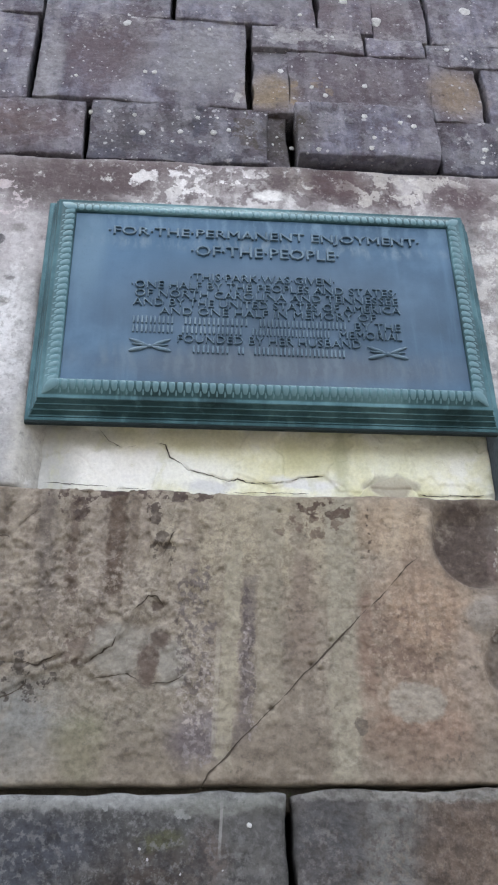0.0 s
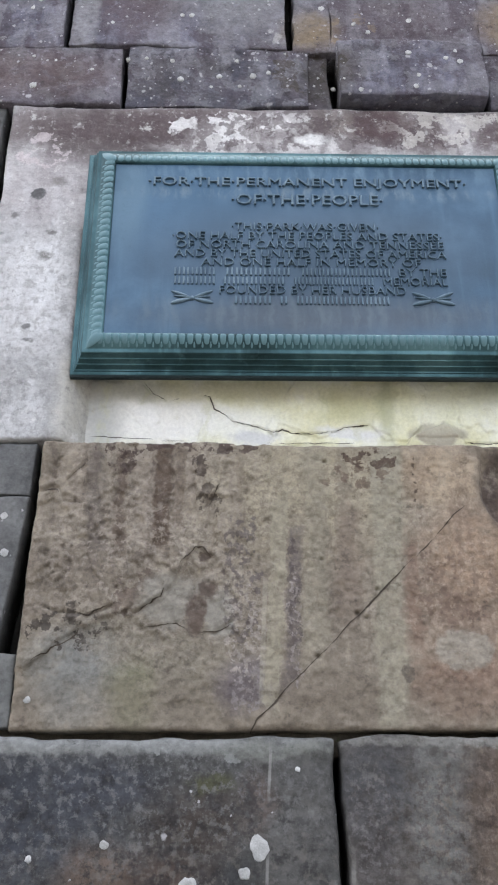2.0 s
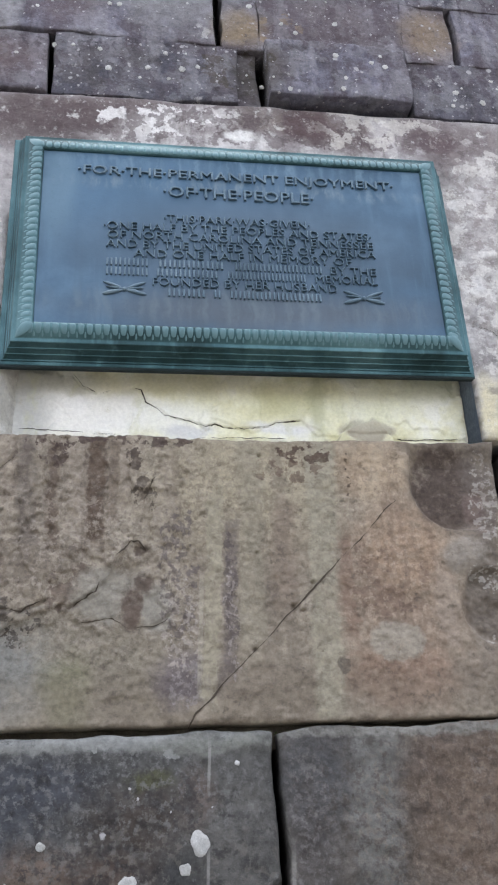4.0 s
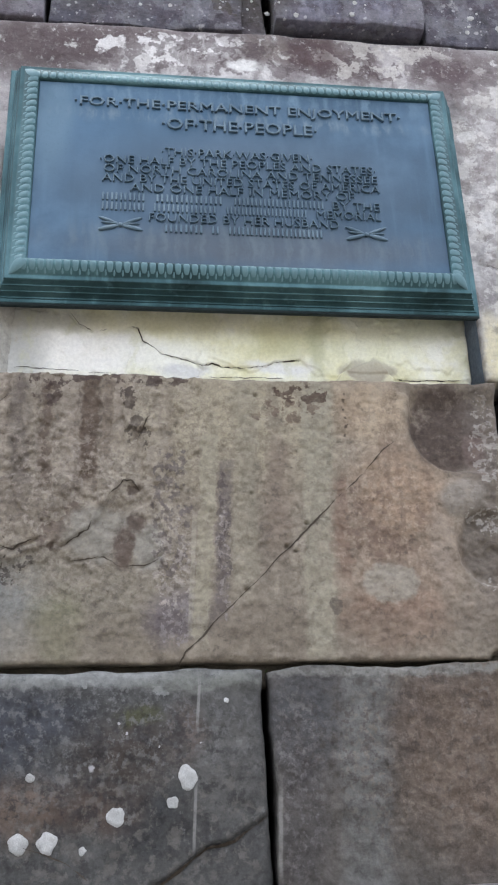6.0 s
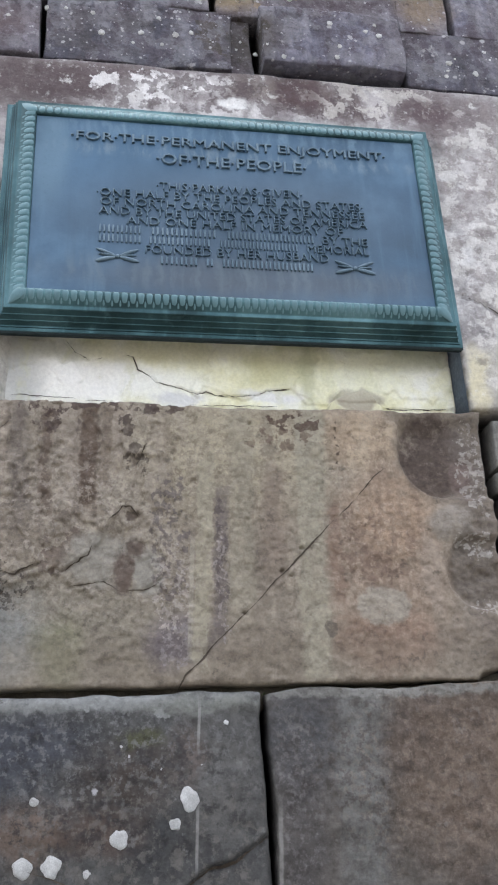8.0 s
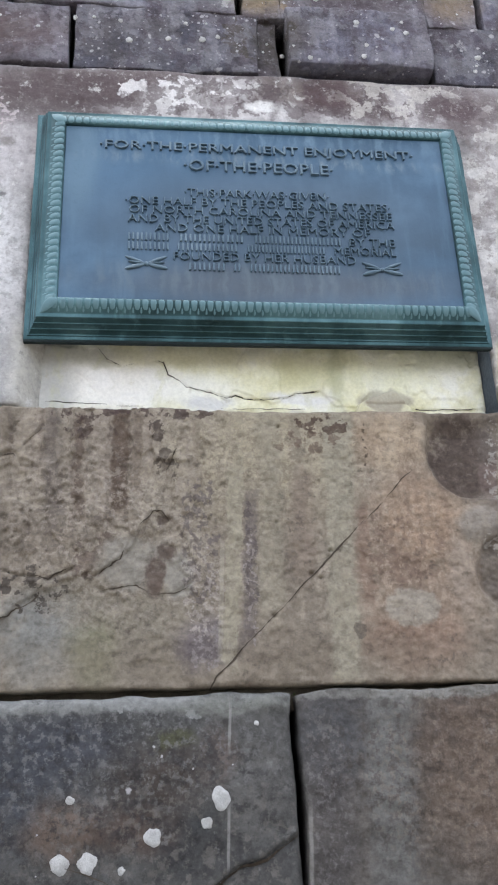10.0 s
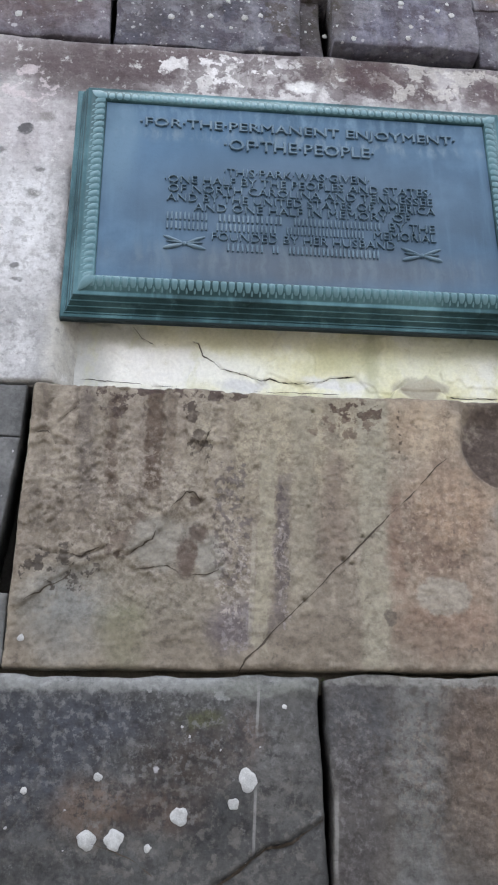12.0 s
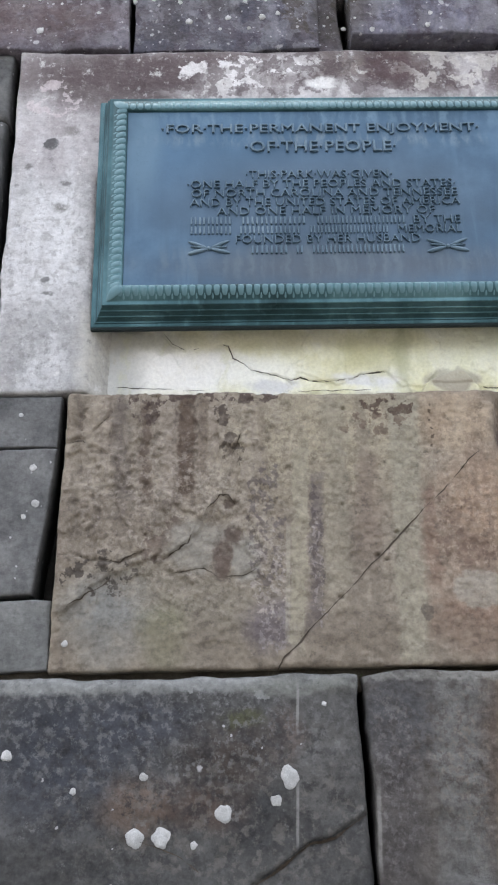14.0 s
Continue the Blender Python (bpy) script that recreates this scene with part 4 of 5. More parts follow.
lettering("\u00b7ONE HALF BY THE PEOPLES AND STATES\u00b7", -0.362, 0.356, 3.231, 0.0245)
lettering("OF NORTH CAROLINA AND TENNESSEE", -0.352, 0.358, 3.202, 0.0245)
lettering("AND BY THE UNITED STATES OF AMERICA", -0.355, 0.362, 3.173, 0.0245)
lettering("AND ONE HALF IN MEMORY OF", -0.284, 0.292, 3.145, 0.0245)
letter_bars([(-0.357, -0.245, 5), (-0.222, -0.050, 7), (-0.024, 0.212, 11)], 3.115, 0.0245)
lettering("BY THE", 0.233, 0.357, 3.115, 0.0245)
letter_bars([(-0.357, -0.245, 5), (-0.228, -0.066, 7), (-0.044, 0.166, 11)], 3.086, 0.0245)
lettering("MEMORIAL", 0.190, 0.358, 3.086, 0.0245)
lettering("FOUNDED BY HER HUSBAND", -0.236, 0.246, 3.057, 0.0245)
letter_bars([(-0.200, -0.100, 4), (-0.082, -0.060, 1), (-0.040, 0.204, 11)], 3.026, 0.0245)


def sprig(cx, cz):
    """A raised ornament: a bud with long leaves to both sides."""
    bm = bmesh.new()
    bmesh.ops.create_uvsphere(bm, u_segments=8, v_segments=6, radius=0.0065, matrix=Matrix.Translation((cx, FY - 0.002, cz)))
    bud = plaque_part("ornament", bm, mat_letter, "raised bronze sprig of long leaves", True)
    for angle, length, wide in ((158, 0.056, 0.0065), (196, 0.054, 0.0085), (24, 0.056, 0.0065), (-14, 0.054, 0.0085), (172, 0.045, 0.004), (6, 0.045, 0.004)):
        bm = bmesh.new()
        m = LIFT @ Matrix.Translation((cx, FY - 0.002, cz)) @ Matrix.Rotation(-radians(angle), 4, "Y") @ Matrix.Translation((length / 2 + 0.003, 0, 0)) @ Matrix.Diagonal((length / 2, 0.0055, wide / 1.4, 1))
        bmesh.ops.create_uvsphere(bm, u_segments=12, v_segments=8, radius=1.0, matrix=m @ Matrix.Rotation(math.pi / 2, 4, "Y"))
        part("sprig_leaf", bm, mat_letter, bud, smooth=True)


sprig(-0.306, 3.031)
sprig(0.316, 3.031)

# ---------------- the panel with its niche, and the plaster in it ----------------
NX0, NX1, NZ1 = -0.580, 0.606, 3.30


def panel_relief(x, z):
    inside = ease(x + 0.008 * fbm(x, z, 14.0, 3, 93), NX0 - 0.050, NX0 + 0.045) * (1 - ease(x, NX1 - 0.001, NX1 + 0.001)) * (z < NZ1)
    h = -0.120 * inside
    crack = [(0.640, 3.005), (0.690, 2.985), (0.730, 2.955), (0.752, 2.91)]
    h = h - 0.010 * np.exp(-(line_distance(x, z, crack) / 0.004) ** 2)
    h = h - 0.006 * ease(fbm(x, z, 14.0, 4, 91), 0.25, 0.5) * (x > 0.6)
    pits = np.clip(fbm(x, z, 40.0, 2, 92) - 0.55, 0, 1)
    return h - 0.02 * pits


panel = stone(wall, mat_panel, -0.852, 0.905, 2.657, 3.752, 0.0, panel_relief, step=0.008, rough=0.004, edge=0.010, seed=3, back=0.128,
      extra_x=(NX1 - 0.0012, NX1 + 0.0012), lean=(0.0, 0.0, 0.0, 0.0),
      label="pale lime-crusted stone panel with a shallow niche behind the plaque")

# thin sheet over the niche side, its colour carrying shade as well as stain
bm = bmesh.new()
for k in range(13):
    zz = 2.652 + 0.30 * k / 12
    lip = 0.0015 * noise.noise((3.0, 7.0, zz * 30))
    bm.verts.new((NX1 - 0.0035 + lip, 0.004 + 2 * lip, zz))
    bm.verts.new((NX1 - 0.0035 - lip, 0.118, zz))
bm.verts.ensure_lookup_table()
for k in range(12):
    bm.faces.new((bm.verts[2 * k], bm.verts[2 * k + 2], bm.verts[2 * k + 3], bm.verts[2 * k + 1]))
bmesh.ops.solidify(bm, geom=bm.faces[:], thickness=0.002)
part("niche_side", bm, mat_run_off_shade, wall, "side of the niche, blue-grey from bronze run-off with its shade painted in", True)

PLASTER_CRACK = [(-0.58, 2.900), (-0.432, 2.861), (-0.409, 2.829), (-0.373, 2.812), (-0.30, 2.820), (-0.280, 2.831), (-0.261, 2.824), (-0.249, 2.788),
                 (-0.217, 2.770), (-0.200, 2.749), (-0.138, 2.737), (-0.095, 2.718), (-0.073, 2.729), (-0.052, 2.718), (0.003, 2.713),
                 (0.063, 2.722), (0.086, 2.734), (0.154, 2.744), (0.19, 2.70), (0.62, 2.690)]


def plaster_relief(x, z):
    line = chain_height(x, PLASTER_CRACK) + 0.003 * fbm(x, z, 60.0, 3, 77)
    skin = 0.0035 * ease(z - line, -0.001, 0.001)
    gap = -0.005 * np.exp(-(line_distance(x, z + 0.003 * fbm(x, z, 60.0, 3, 77), PLASTER_CRACK[5:18]) / 0.0019) ** 2)
    gap = gap - 0.008 * np.exp(-(line_distance(x, z, PLASTER_CRACK[1:4]) / 0.002) ** 2)
    gap = gap + 0.004 * ease(fbm(x, z, 12.0, 4, 79), 0.05, 0.12)
    chip = chain_height(x, [(0.20, 2.60), (0.25, 2.703), (0.30, 2.726), (0.338, 2.742), (0.354, 2.732), (0.388, 2.694), (0.40, 2.60)]) + 0.004 * fbm(x, z, 40.0, 3, 78)
    bulge = 0.030 * ease(chip - z, 0.0, 0.010)
    return skin + gap + bulge


plaster = stone(wall, mat_plaster, NX0 + 0.004, NX1 - 0.004, 2.640, 2.98, -0.084, plaster_relief, step=0.0028, rough=0.004, edge=0.004, wobble=0.002, seed=8, back=0.125,
      name="plaster", label="cracked cream plaster lining of the niche")

# ---------------- the large block under the plaque ----------------
CRACK = [(-0.165, 1.960), (-0.150, 1.991), (-0.084, 2.059), (-0.040, 2.101), (0.012, 2.149), (0.080, 2.218), (0.144, 2.282), (0.219, 2.357), (0.290, 2.427), (0.352, 2.484)]
FLAKE = [(-0.70, 2.085), (-0.640, 2.114), (-0.584, 2.152), (-0.527, 2.191), (-0.483, 2.208), (-0.415, 2.228), (-0.358, 2.264), (-0.321, 2.330), (-0.284, 2.378), (-0.244, 2.352), (-0.205, 2.30), (-0.19, 2.21)]


def block_relief(x, z):
    jitter = 0.012 * fbm(x, z, 26.0, 5, 41, 0.6)
    wide = 0.035 * fbm(x, z, 9.0, 4, 43)
    d = line_distance(x, z, CRACK)
    fade = (1 - 0.8 * ease(x, 0.14, 0.33)) * (0.55 + 0.6 * np.clip(fbm(x, z, 18.0, 2, 44) + 0.5, 0, 1))
    h = -0.003 * fade * np.exp(-(d / 0.004) ** 2)
    for hx, hz, hr in ((0.080, 2.226, 0.0055), (0.101, 2.214, 0.005), (0.128, 2.280, 0.004), (-0.010, 2.130, 0.004), (0.005, 2.352, 0.003), (0.022, 2.60, 0.004)):
        h = h - 0.016 * np.exp(-(np.hypot(x - hx, (z - hz) * 1.3) / hr) ** 2)
    h = h - 0.003 * ease(z - chain_height(x, CRACK), -0.002, 0.004) * (x > -0.17) * (x < 0.30) * (1 - ease(x, 0.1, 0.3))
    # the rough upper skin, flaked away along a ragged slanting line
    upper = ease(z + jitter + 0.5 * wide - chain_height(x, FLAKE), -0.004, 0.004) * (1 - ease(x + wide, -0.30, -0.12))
    h = h + 0.009 * upper * (1 - ease(z, 2.30, 2.52) * 0.8)
    left = 1 - ease(x + 2 * wide, -0.30, 0.05)
    left = left * (0.35 + 0.65 * ease(z, 2.08, 2.22))
    left = left * (1 - 0.8 * ease(1.15 - np.hypot((x + 0.318) / 0.085, (z - 2.250) / 0.068), 0.0, 0.25))
    h = h + left * (0.4 + 0.6 * upper) * 0.0060 * fbm(x * 1.3, z, 34.0, 5, 47, 0.72)
    flat = fbm(x, z, 13.0, 4, 48, 0.6)
    h = h + left * 0.006 * ease(flat, 0.04, 0.055) + 0.0025 * ease(fbm(x, z, 10.0, 5, 49, 0.65), 0.12, 0.14)
    for chain in ([(-0.647, 2.239), (-0.581, 2.225), (-0.515, 2.217), (-0.47, 2.235)], [(-0.662, 2.521), (-0.613, 2.520), (-0.591, 2.491), (-0.543, 2.485), (-0.535, 2.42)],
                  [(-0.592, 2.545), (-0.547, 2.594), (-0.535, 2.64)], [(-0.398, 2.190), (-0.32, 2.199), (-0.285, 2.179), (-0.236, 2.182), (-0.202, 2.204)],
                  [(-0.415, 2.228), (-0.358, 2.264), (-0.321, 2.330)], [(-0.321, 2.330), (-0.284, 2.378), (-0.265, 2.376), (-0.246, 2.354)],
                  [(-0.300, 2.33), (-0.285, 2.31), (-0.292, 2.25), (-0.267, 2.205)], [(-0.27, 2.47), (-0.245, 2.50), (-0.225, 2.545)]):
        d = line_distance(x + jitter, z + jitter, chain)
        h = h - 0.007 * np.exp(-(d / 0.0036) ** 2) * np.clip(0.7 + 1.2 * fbm(x, z, 15.0, 2, 50), 0.1, 1.3)
    # the broken end: a scooped hollow above, a ragged bowl below, both open towards the end
    r = np.hypot((np.minimum(x, 0.52) - 0.505) / 0.118, (np.minimum(z, 2.56) - 2.525) / 0.122) + 2.2 * jitter + 0.8 * wide
    h = h - 0.038 * ease(1.02 - r, 0.0, 0.20) * (1 - 0.35 * ease(x, 0.54, 0.62)) * (1 - 0.8 * ease(z, 2.58, 2.65))
    r = np.hypot((np.minimum(x, 0.58) - 0.560) / 0.088, (z - 2.222) / 0.100) + 2.6 * jitter + 0.8 * wide
    inside = ease(1.0 - r, 0.0, 0.22)
    h = h - 0.020 * inside + inside * 0.016 * fbm(x, z, 24.0, 4, 55, 0.6)
    r = np.hypot((x - 0.50) / 0.075, (z - 2.345) / 0.050) + wide
    h = h + 0.011 * ease(1.1 - r, 0.0, 0.7)
    h = h + ease(x, 0.46, 0.60) * 0.012 * fbm(x, z, 16.0, 5, 57, 0.6)
    h = h - 0.05 * ease(x, 0.60, 0.70) ** 2 - 0.03 * ease(2.06 - z, 0, 0.10) * ease(x, 0.40, 0.64)
    # the lower end is worn round
    h = h - 0.14 * ease(np.hypot(np.maximum(x - 0.548, 0), np.maximum(2.062 - z, 0) * 1.1) + 0.4 * jitter, 0.074, 0.094) * ease(x, 0.52, 0.58)
    h = h + 0.0025 * fbm(x * 5.0, z * 0.5, 12.0, 3, 60)
    return h + 0.0028 * fbm(x, z, 50.0, 3, 61, 0.65)


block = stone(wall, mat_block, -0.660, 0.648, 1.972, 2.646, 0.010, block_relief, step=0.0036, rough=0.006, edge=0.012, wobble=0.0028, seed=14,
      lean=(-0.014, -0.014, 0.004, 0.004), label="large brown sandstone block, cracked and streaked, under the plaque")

# ---------------- the course under it ----------------
LOW_CRACK = [(0.015, 1.670), (-0.057, 1.624), (-0.111, 1.613), (-0.189, 1.558), (-0.224, 1.540), (-0.31, 1.47)]


def low_relief(x, z):
    h = -0.014 * np.exp(-(line_distance(x, z + 0.006 * fbm(x, z, 40.0, 3, 70), LOW_CRACK) / 0.0035) ** 2)
    h = h - 0.006 * (z < chain_height(x, LOW_CRACK[::-1])) * (x > -0.31)
    h = h - 0.004 * np.exp(-(line_distance(x, z, [(-0.606, 1.675), (-0.650, 1.622), (-0.671, 1.58)]) / 0.003) ** 2)
    return h + 0.004 * fbm(x, z, 34.0, 4, 71, 0.65) * ease(z, 1.72, 1.9)


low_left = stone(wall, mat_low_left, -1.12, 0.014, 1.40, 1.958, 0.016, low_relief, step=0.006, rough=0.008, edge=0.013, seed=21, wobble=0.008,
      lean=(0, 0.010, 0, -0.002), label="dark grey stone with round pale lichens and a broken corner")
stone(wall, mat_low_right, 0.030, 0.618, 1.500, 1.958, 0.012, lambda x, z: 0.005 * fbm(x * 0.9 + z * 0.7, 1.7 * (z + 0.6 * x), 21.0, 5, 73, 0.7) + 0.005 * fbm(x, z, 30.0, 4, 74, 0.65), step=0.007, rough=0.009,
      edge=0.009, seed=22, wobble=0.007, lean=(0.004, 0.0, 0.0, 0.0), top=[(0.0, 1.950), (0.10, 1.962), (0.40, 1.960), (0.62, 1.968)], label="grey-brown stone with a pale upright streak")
stone(wall, mat_low_right, 0.634, 1.30, 1.50, 1.962, 0.010, seed=23)
stone(wall, mat_plain, 0.030, 0.95, 1.16, 1.530, 0.060, seed=24, edge=0.012, top=[(0.0, 1.506), (0.25, 1.528), (0.6, 1.530), (0.95, 1.526)], label="pale grey stone")
stone(wall, mat_plain, -0.90, 0.016, 1.05, 1.388, 0.0, seed=25)

stone(wall, mat_bed, -1.10, 1.20, 1.925, 1.995, -0.042, seed=31, rough=0.016, edge=0.004, wobble=0.004, step=0.008, name="mortar_bed", label="dark crumbling mortar in the open joint")

# ---------------- stones beside the block ----------------
for x0, x1, z0, z1, proud, lean in (
        (-1.30, -0.680, 2.516, 2.650, -0.006, (0, 0.0, 0, 0.004)), (-1.22, -0.686, 2.150, 2.505, -0.004, (0, -0.034, 0, 0.006)), (-1.35, -0.674, 1.978, 2.138, -0.002, (0, 0, 0, 0)),
        (0.664, 1.35, 2.507, 2.632, -0.014, (0, 0, 0, 0)), (0.660, 1.25, 2.438, 2.490, -0.012, (0, 0, 0, 0)), (0.672, 1.22, 2.225, 2.430, -0.012, (0, 0, 0, 0)), (0.656, 1.30, 1.980, 2.214, -0.010, (0, 0, 0.008, 0))):
    stone(wall, mat_side if x0 < 0 else mat_side_pale, x0, x1, z0, z1, proud, seed=int(abs(x0 * 91) + z0 * 137), edge=0.006, rough=0.004, lean=lean, wobble=0.007)

# stones beside the panel
for x0, x1, z0, z1, proud in ((-1.45, -0.875, 3.525, 3.756, -0.012), (-1.40, -0.882, 3.10, 3.512, -0.006), (-1.50, -0.880, 2.664, 3.088, -0.008),
                              (0.925, 1.50, 3.46, 3.742, -0.012), (0.920, 1.40, 3.05, 3.448, -0.02), (0.918, 1.50, 2.648, 3.038, -0.02)):
    stone(wall, mat_side if x0 < 0 else mat_upper, x0, x1, z0, z1, proud, seed=int(abs(x0 * 71) + z0 * 97), edge=0.014, wobble=0.008)

# ---------------- courses over the panel ----------------
UP = (
    # material, x0, x1, z0, z1, proud, label
    (mat_upper_brown, -1.20, -0.541, 3.763, 3.985, 0.006, "reddish grey stone with pale lichen"),
    (mat_upper_dark, -0.523, 0.0235, 3.763, 3.990, 0.010, "dark stone dotted with white lichen"),
    (mat_upper_brown, 0.0245, 0.092, 3.763, 3.985, -0.060, "mossy brown broken stone"),
    (mat_upper, 0.116, 0.557, 3.768, 4.000, 0.024, "lilac-grey stone standing proud of the wall"),
    (mat_upper_dark, 0.566, 1.02, 3.763, 3.982, 0.010, "dark stone dotted with white lichen"),
    (mat_upper_dark, 1.03, 1.60, 3.755, 3.978, 0.006, ""),
    (mat_upper, -1.35, -0.728, 4.000, 4.395, 0.002, ""),
    (mat_upper, -0.702, -0.040, 4.003, 4.402, 0.022, "large smooth grey stone"),
    (mat_upper_brown, -0.016, 0.1015, 3.998, 4.278, 0.002, "ochre-stained stone"),
    (mat_upper_brown, 0.1025, 0.5740, 3.998, 4.276, 0.006, "purple-brown stone"),
    (mat_upper_brown, 0.5750, 0.735, 3.992, 4.240, 0.012, "ochre-brown stone"),
    (mat_upper, 0.757, 1.50, 3.992, 4.246, 0.008, ""),
    (mat_upper_brown, -0.014, 0.358, 4.290, 4.398, 0.014, "thin stone with pale crust"),
    (mat_upper, 0.372, 0.570, 4.286, 4.372, 0.004, ""),
    (mat_upper_dark, 0.576, 1.020, 4.252, 4.356, 0.004, ""),
    (mat_upper, 1.034, 1.60, 4.256, 4.44, 0.006, ""),
    (mat_upper, -1.30, -0.716, 4.408, 4.720, 0.004, ""),
    (mat_upper, -0.702, -0.288, 4.414, 4.724, 0.012, ""),
    (mat_upper, -0.268, 0.202, 4.412, 4.716, 0.016, "smooth grey stone of the top course"),
    (mat_upper, 0.217, 0.4015, 4.408, 4.716, 0.004, ""),
    (mat_upper_brown, 0.4025, 0.588, 4.380, 4.704, 0.004, ""),
    (mat_upper, 0.604, 0.884, 4.368, 4.660, 0.014, ""),
    (mat_upper, 0.904, 1.022, 4.366, 4.640, 0.006, ""),
    (mat_upper, 1.034, 1.70, 4.450, 4.620, 0.006, ""),
)
for k, (material, x0, x1, z0, z1, proud, label) in enumerate(UP):
    # level joints are tight, upright ones stand open
    stone(wall, material, x0, x1, z0 + (0.010 if proud == 0.024 else -0.007), z1 + 0.006, proud * (1.5 if proud == 0.024 else 0.35), seed=200 + k * 9, edge=0.0045, wobble=0.009, rough=0.008, step=0.010, label=label, tilt=-0.003, back=0.45 if z1 > 4.6 else 0.16)

# coping of crusted mortar and thin stones along the top
for k, (x0, x1, z0, zt) in enumerate(((-1.45, -0.645, 4.722, ((-1.45, 4.80), (-0.645, 4.83))), (-0.641, -0.195, 4.726, ((-0.641, 4.83), (-0.5, 4.845), (-0.31, 4.86), (-0.195, 4.83))),
                                      (-0.191, 0.398, 4.720, ((-0.191, 4.828), (-0.06, 4.800), (0.2, 4.79), (0.34, 4.792), (0.398, 4.765))), (0.408, 0.884, 4.700, ((0.408, 4.775), (0.63, 4.757), (0.76, 4.735), (0.884, 4.702))),
                                      (0.892, 1.70, 4.636, ((0.892, 4.692), (1.16, 4.668), (1.70, 4.62))))):
    stone(wall, mat_coping, x0, x1, z0, max(z for _, z in zt), -0.002, seed=500 + k * 13, edge=0.013, wobble=0.014, rough=0.010, step=0.010, top=list(zt), back=0.5, label="lichen-crusted coping stone", name="coping_stone")

# ---------------- plain courses out to the wall's ends and down to the ground ----------------
rnd = random.Random(12)


def fill_course(xa, xb, z0, z1):
    x = xa
    while x < xb - 0.05:
        w = min(rnd.uniform(0.45, 0.95), xb - x)
        if xb - x - w < 0.2:
            w = xb - x
        stone(wall, mat_plain, x, x + w - 0.014, z0, z1 - 0.014, rnd.uniform(-0.01, 0.012), step=0.05, seed=rnd.randrange(9999))
        x += w


for z0, z1 in ((0.0, 0.36), (0.36, 0.70), (0.70, 1.04)):
    fill_course(WALL_L, WALL_R, z0, z1)
for xa, xb, z0, z1 in ((WALL_L, -0.915, 1.04, 1.40), (0.965, WALL_R, 1.04, 1.50), (WALL_L, -1.134, 1.40, 1.965), (1.315, WALL_R, 1.50, 1.97),
                       (WALL_L, -1.364, 1.965, 2.65), (1.364, WALL_R, 1.97, 2.64), (WALL_L, -1.514, 2.65, 3.20), (1.514, WALL_R, 2.64, 3.20), (WALL_L, -1.464, 3.20, 3.76),
                       (1.514, WALL_R, 3.20, 3.75), (WALL_L, -1.214, 3.766, 3.996), (1.614, WALL_R, 3.75, 3.99), (WALL_L, -1.364, 3.998, 4.405), (1.614, WALL_R, 3.99, 4.44),
                       (WALL_L, -1.464, 4.405, 4.78), (1.714, WALL_R, 4.44, 4.64)):
    fill_course(xa, xb, z0, z1)

# ---------------- cracks ----------------
crack(plaster, PLASTER_CRACK[5:18], 0.0021, 3, 0.75, 0.003)
crack(plaster, PLASTER_CRACK[1:4], 0.0020, 5, 0.6, 0.003)
crack(plaster, PLASTER_CRACK[3:6], 0.0014, 7, 0.35, 0.004)
# next three: shadow line where the block's top meets the plaster, drawn as ribbons
crack(plaster, [(-0.56, 2.702), (-0.47, 2.700), (-0.40, 2.694), (-0.30, 2.696)], 0.0026, 8, 0.5, 0.004)
crack(plaster, [(-0.12, 2.690), (-0.05, 2.688), (0.05, 2.692), (0.12, 2.690)], 0.0024, 9, 0.45, 0.004)
crack(plaster, [(0.39, 2.694), (0.46, 2.690), (0.58, 2.692)], 0.0026, 10, 0.5, 0.004)
crack(plaster, [(0.346, 2.742), (0.368, 2.720), (0.392, 2.694)], 0.0034, 6, 0.8, 0.002)
crack(block, CRACK[:8], 0.0048, 11, 0.75, 0.004)
crack(block, CRACK[7:], 0.0028, 12, 0.5, 0.005)
for k, (chain, w) in enumerate((([(-0.640, 2.114), (-0.584, 2.152), (-0.527, 2.191)], 0.0035), ([(-0.415, 2.228), (-0.358, 2.264), (-0.350, 2.290)], 0.005), ([(-0.323, 2.326), (-0.285, 2.377), (-0.265, 2.375), (-0.244, 2.352)], 0.006),
                                ([(-0.581, 2.225), (-0.515, 2.217), (-0.475, 2.235)], 0.005), ([(-0.655, 2.521), (-0.613, 2.520), (-0.591, 2.491), (-0.548, 2.487)], 0.004), ([(-0.589, 2.548), (-0.550, 2.590)], 0.0035),
                                ([(-0.398, 2.190), (-0.32, 2.199), (-0.285, 2.179), (-0.236, 2.182), (-0.202, 2.204)], 0.0040), ([(-0.262, 2.475), (-0.245, 2.50), (-0.228, 2.54)], 0.004), ([(0.545, 2.238), (0.59, 2.242)], 0.005))):
    crack(block, chain, w, 40 + 3 * k, 0.45, 0.008)
crack(low_left, LOW_CRACK[:5], 0.0050, 81, 0.85, 0.005)
crack(low_left, [(-0.50, 1.635), (-0.431, 1.618), (-0.38, 1.596), (-0.334, 1.565)], 0.0030, 83, 0.5, 0.004)
crack(panel, [(0.640, 3.005), (0.690, 2.985), (0.730, 2.955), (0.752, 2.91)], 0.0040, 90, 0.7, 0.005)

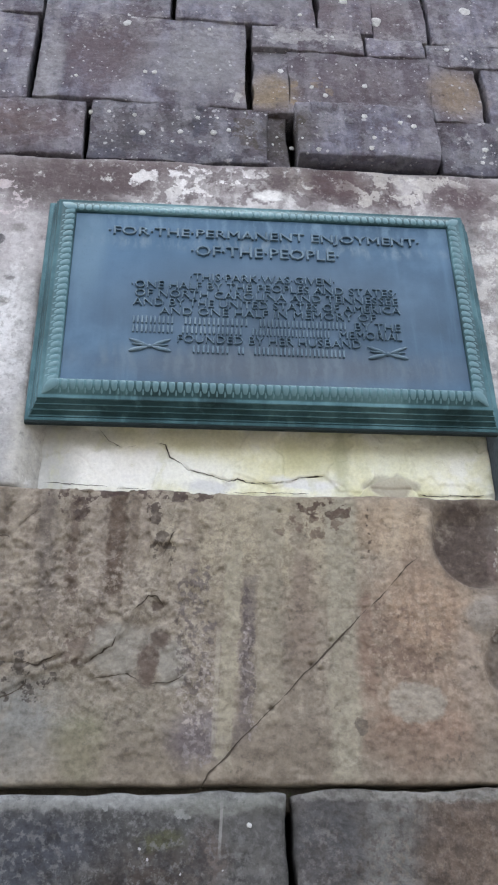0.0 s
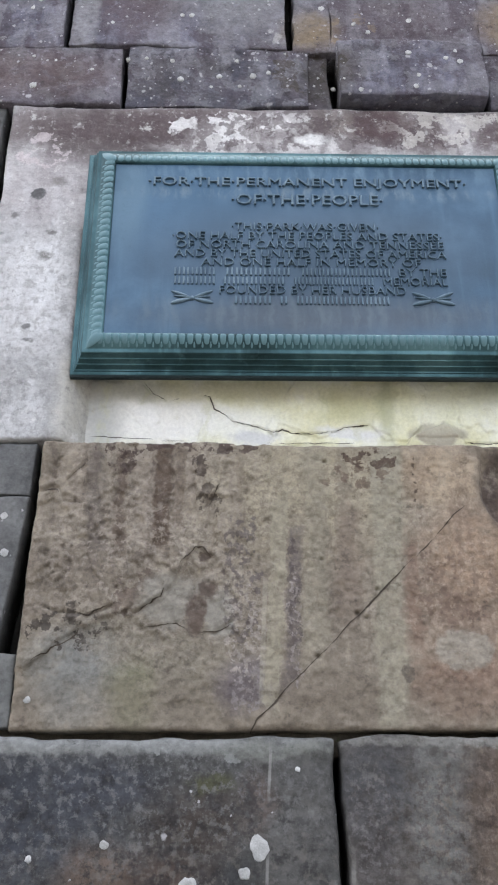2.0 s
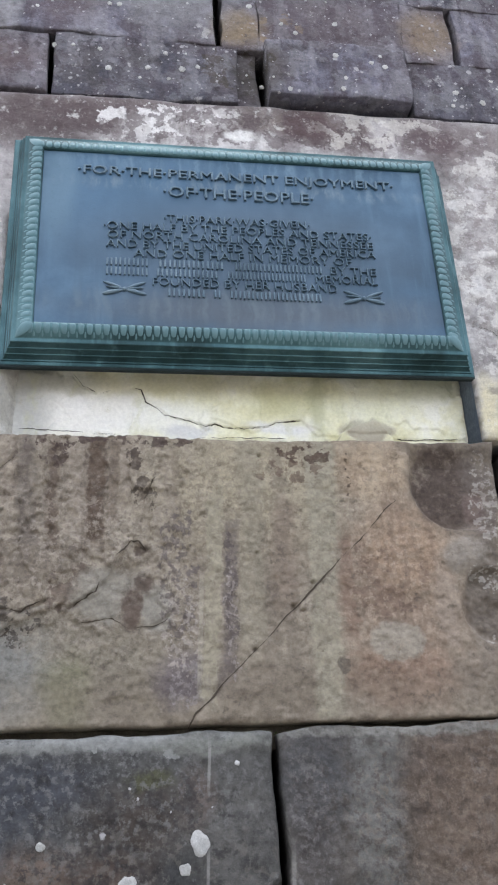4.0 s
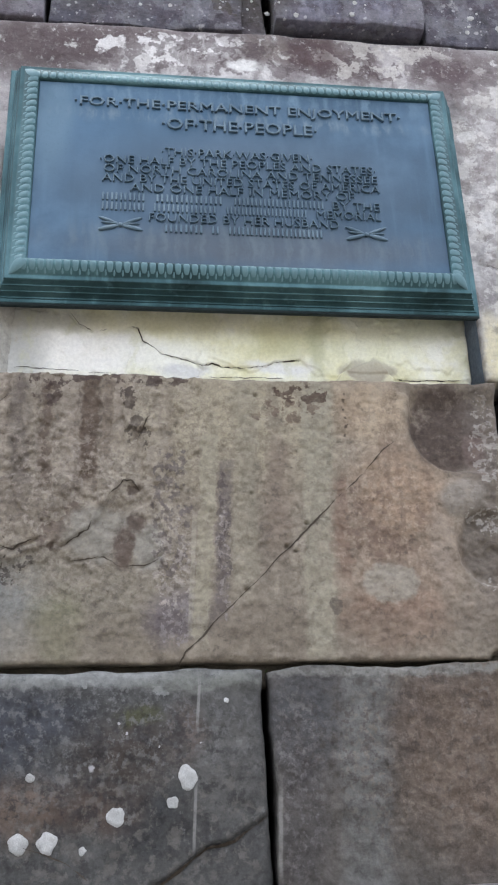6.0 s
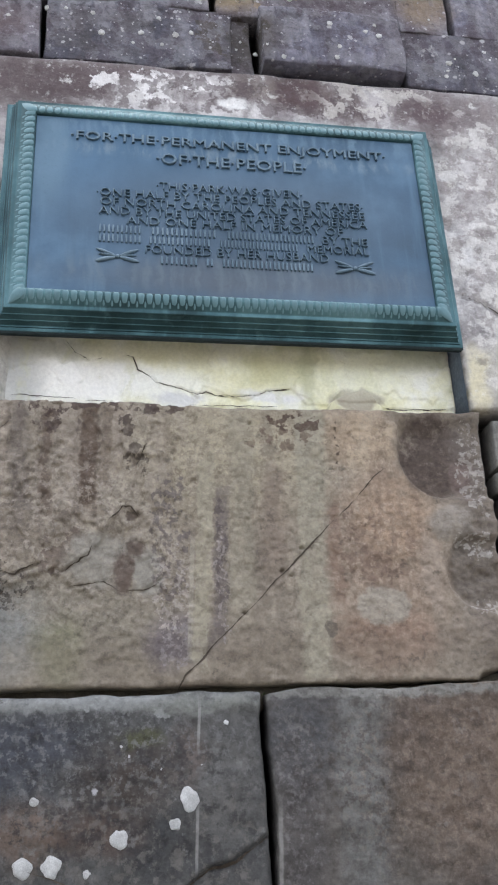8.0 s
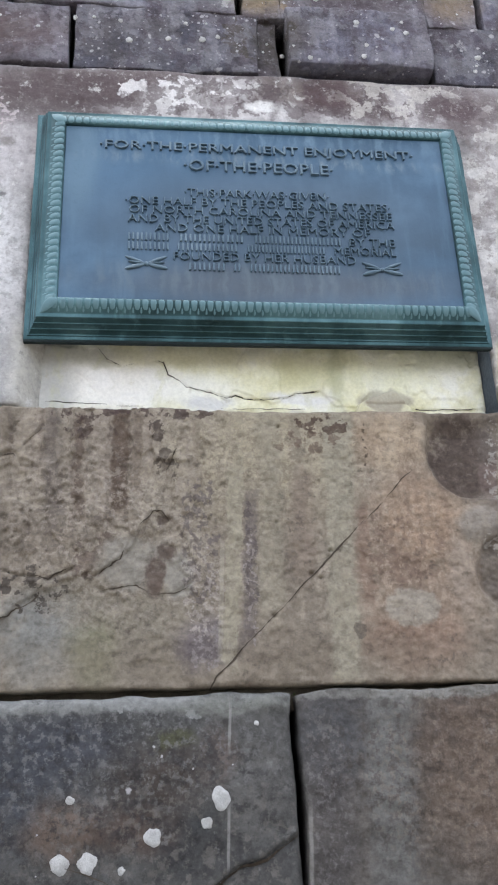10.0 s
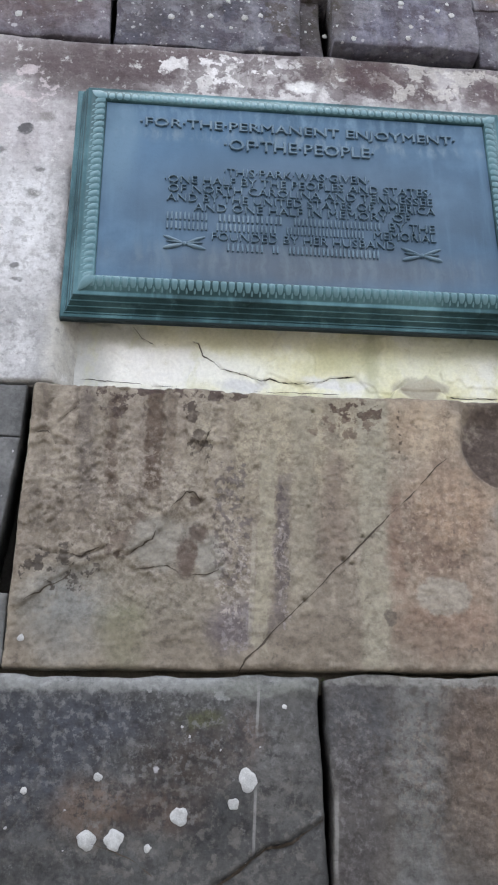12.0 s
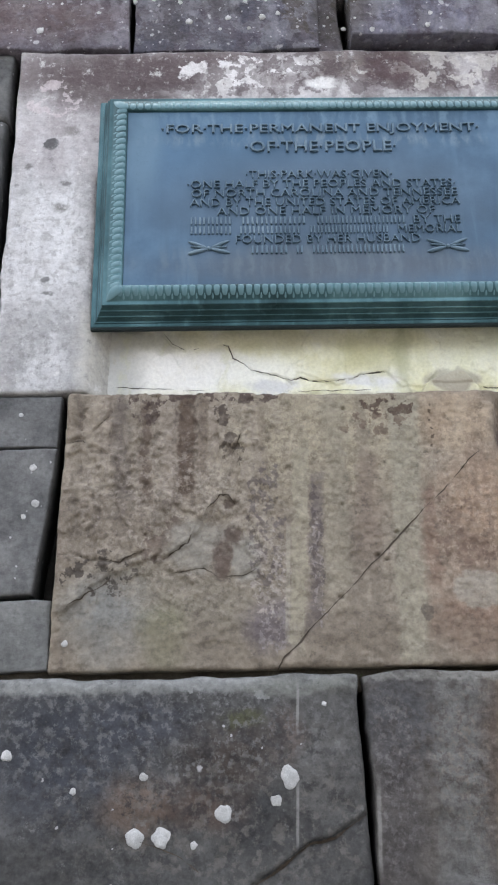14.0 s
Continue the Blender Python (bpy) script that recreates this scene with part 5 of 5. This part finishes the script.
# ---------------- lichens and moss ----------------
LICHENS = (
    (-0.471, 1.634, 0.019), (-0.416, 1.633, 0.021), (-0.348, 1.617, 0.008), (-0.285, 1.677, 0.019), (-0.144, 1.746, 0.023), (-0.175, 1.698, 0.012), (-0.454, 1.752, 0.009),
    (-0.602, 1.727, 0.008), (-0.063, 1.894, 0.006), (-0.748, 1.801, 0.013), (-0.636, 2.035, 0.008),
    (0.416, 4.470, 0.022), (0.739, 4.540, 0.022), (0.307, 4.557, 0.016), (-0.333, 4.135, 0.009), (0.077, 4.191, 0.010), (0.350, 4.128, 0.010), (-0.432, 4.367, 0.014),
    (-0.361, 3.864, 0.011), (-0.246, 3.882, 0.010), (-0.143, 3.880, 0.010), (-0.096, 3.892, 0.008), (0.329, 3.946, 0.010), (0.483, 3.918, 0.010), (0.719, 3.872, 0.010),
    (0.649, 4.334, 0.010), (-0.735, 2.46, 0.009), (-0.726, 2.37, 0.010), (-0.752, 2.338, 0.007), (-0.775, 2.60, 0.006), (0.80, 3.83, 0.010), (-0.80, 3.83, 0.013))
for k, (x, z, r) in enumerate(LICHENS):
    lichen(x, z, r, k)

for k in range(70):
    x, z = rnd.uniform(-0.85, 1.0), rnd.choice((rnd.uniform(3.79, 3.97), rnd.uniform(3.79, 4.70), rnd.uniform(4.60, 4.76)))
    lichen(x, z, rnd.uniform(0.003, 0.0085), 100 + k)

bm = bmesh.new()
for cx, spread, n in ((-0.02, 0.05, 110), (-0.26, 0.03, 50), (0.56, 0.03, 50), (-0.52, 0.02, 24)):
    for _ in range(n):
        px, py, h = cx + rnd.gauss(0, spread * 0.5), rnd.uniform(0.004, 0.035), rnd.uniform(0.002, 0.007)
        a = rnd.uniform(0, 6.28)
        dx, dy = 0.0016 * math.cos(a), 0.0016 * math.sin(a)
        z = 1.952
        tip = bm.verts.new((px + rnd.uniform(-0.005, 0.005), py - rnd.uniform(0, 0.008), z + h))
        base = [bm.verts.new((px + dx, py + dy, z)), bm.verts.new((px - dx, py - dy, z)), bm.verts.new((px + dy, py - dx, z))]
        bm.faces.new((base[0], base[1], tip))
        bm.faces.new((base[1], base[2], tip))
        bm.faces.new((base[2], base[0], tip))
moss = part("moss", bm, mat_moss, None)
tagged(moss, "small green moss growing in the open stone joint", "moss", kind="stuff")
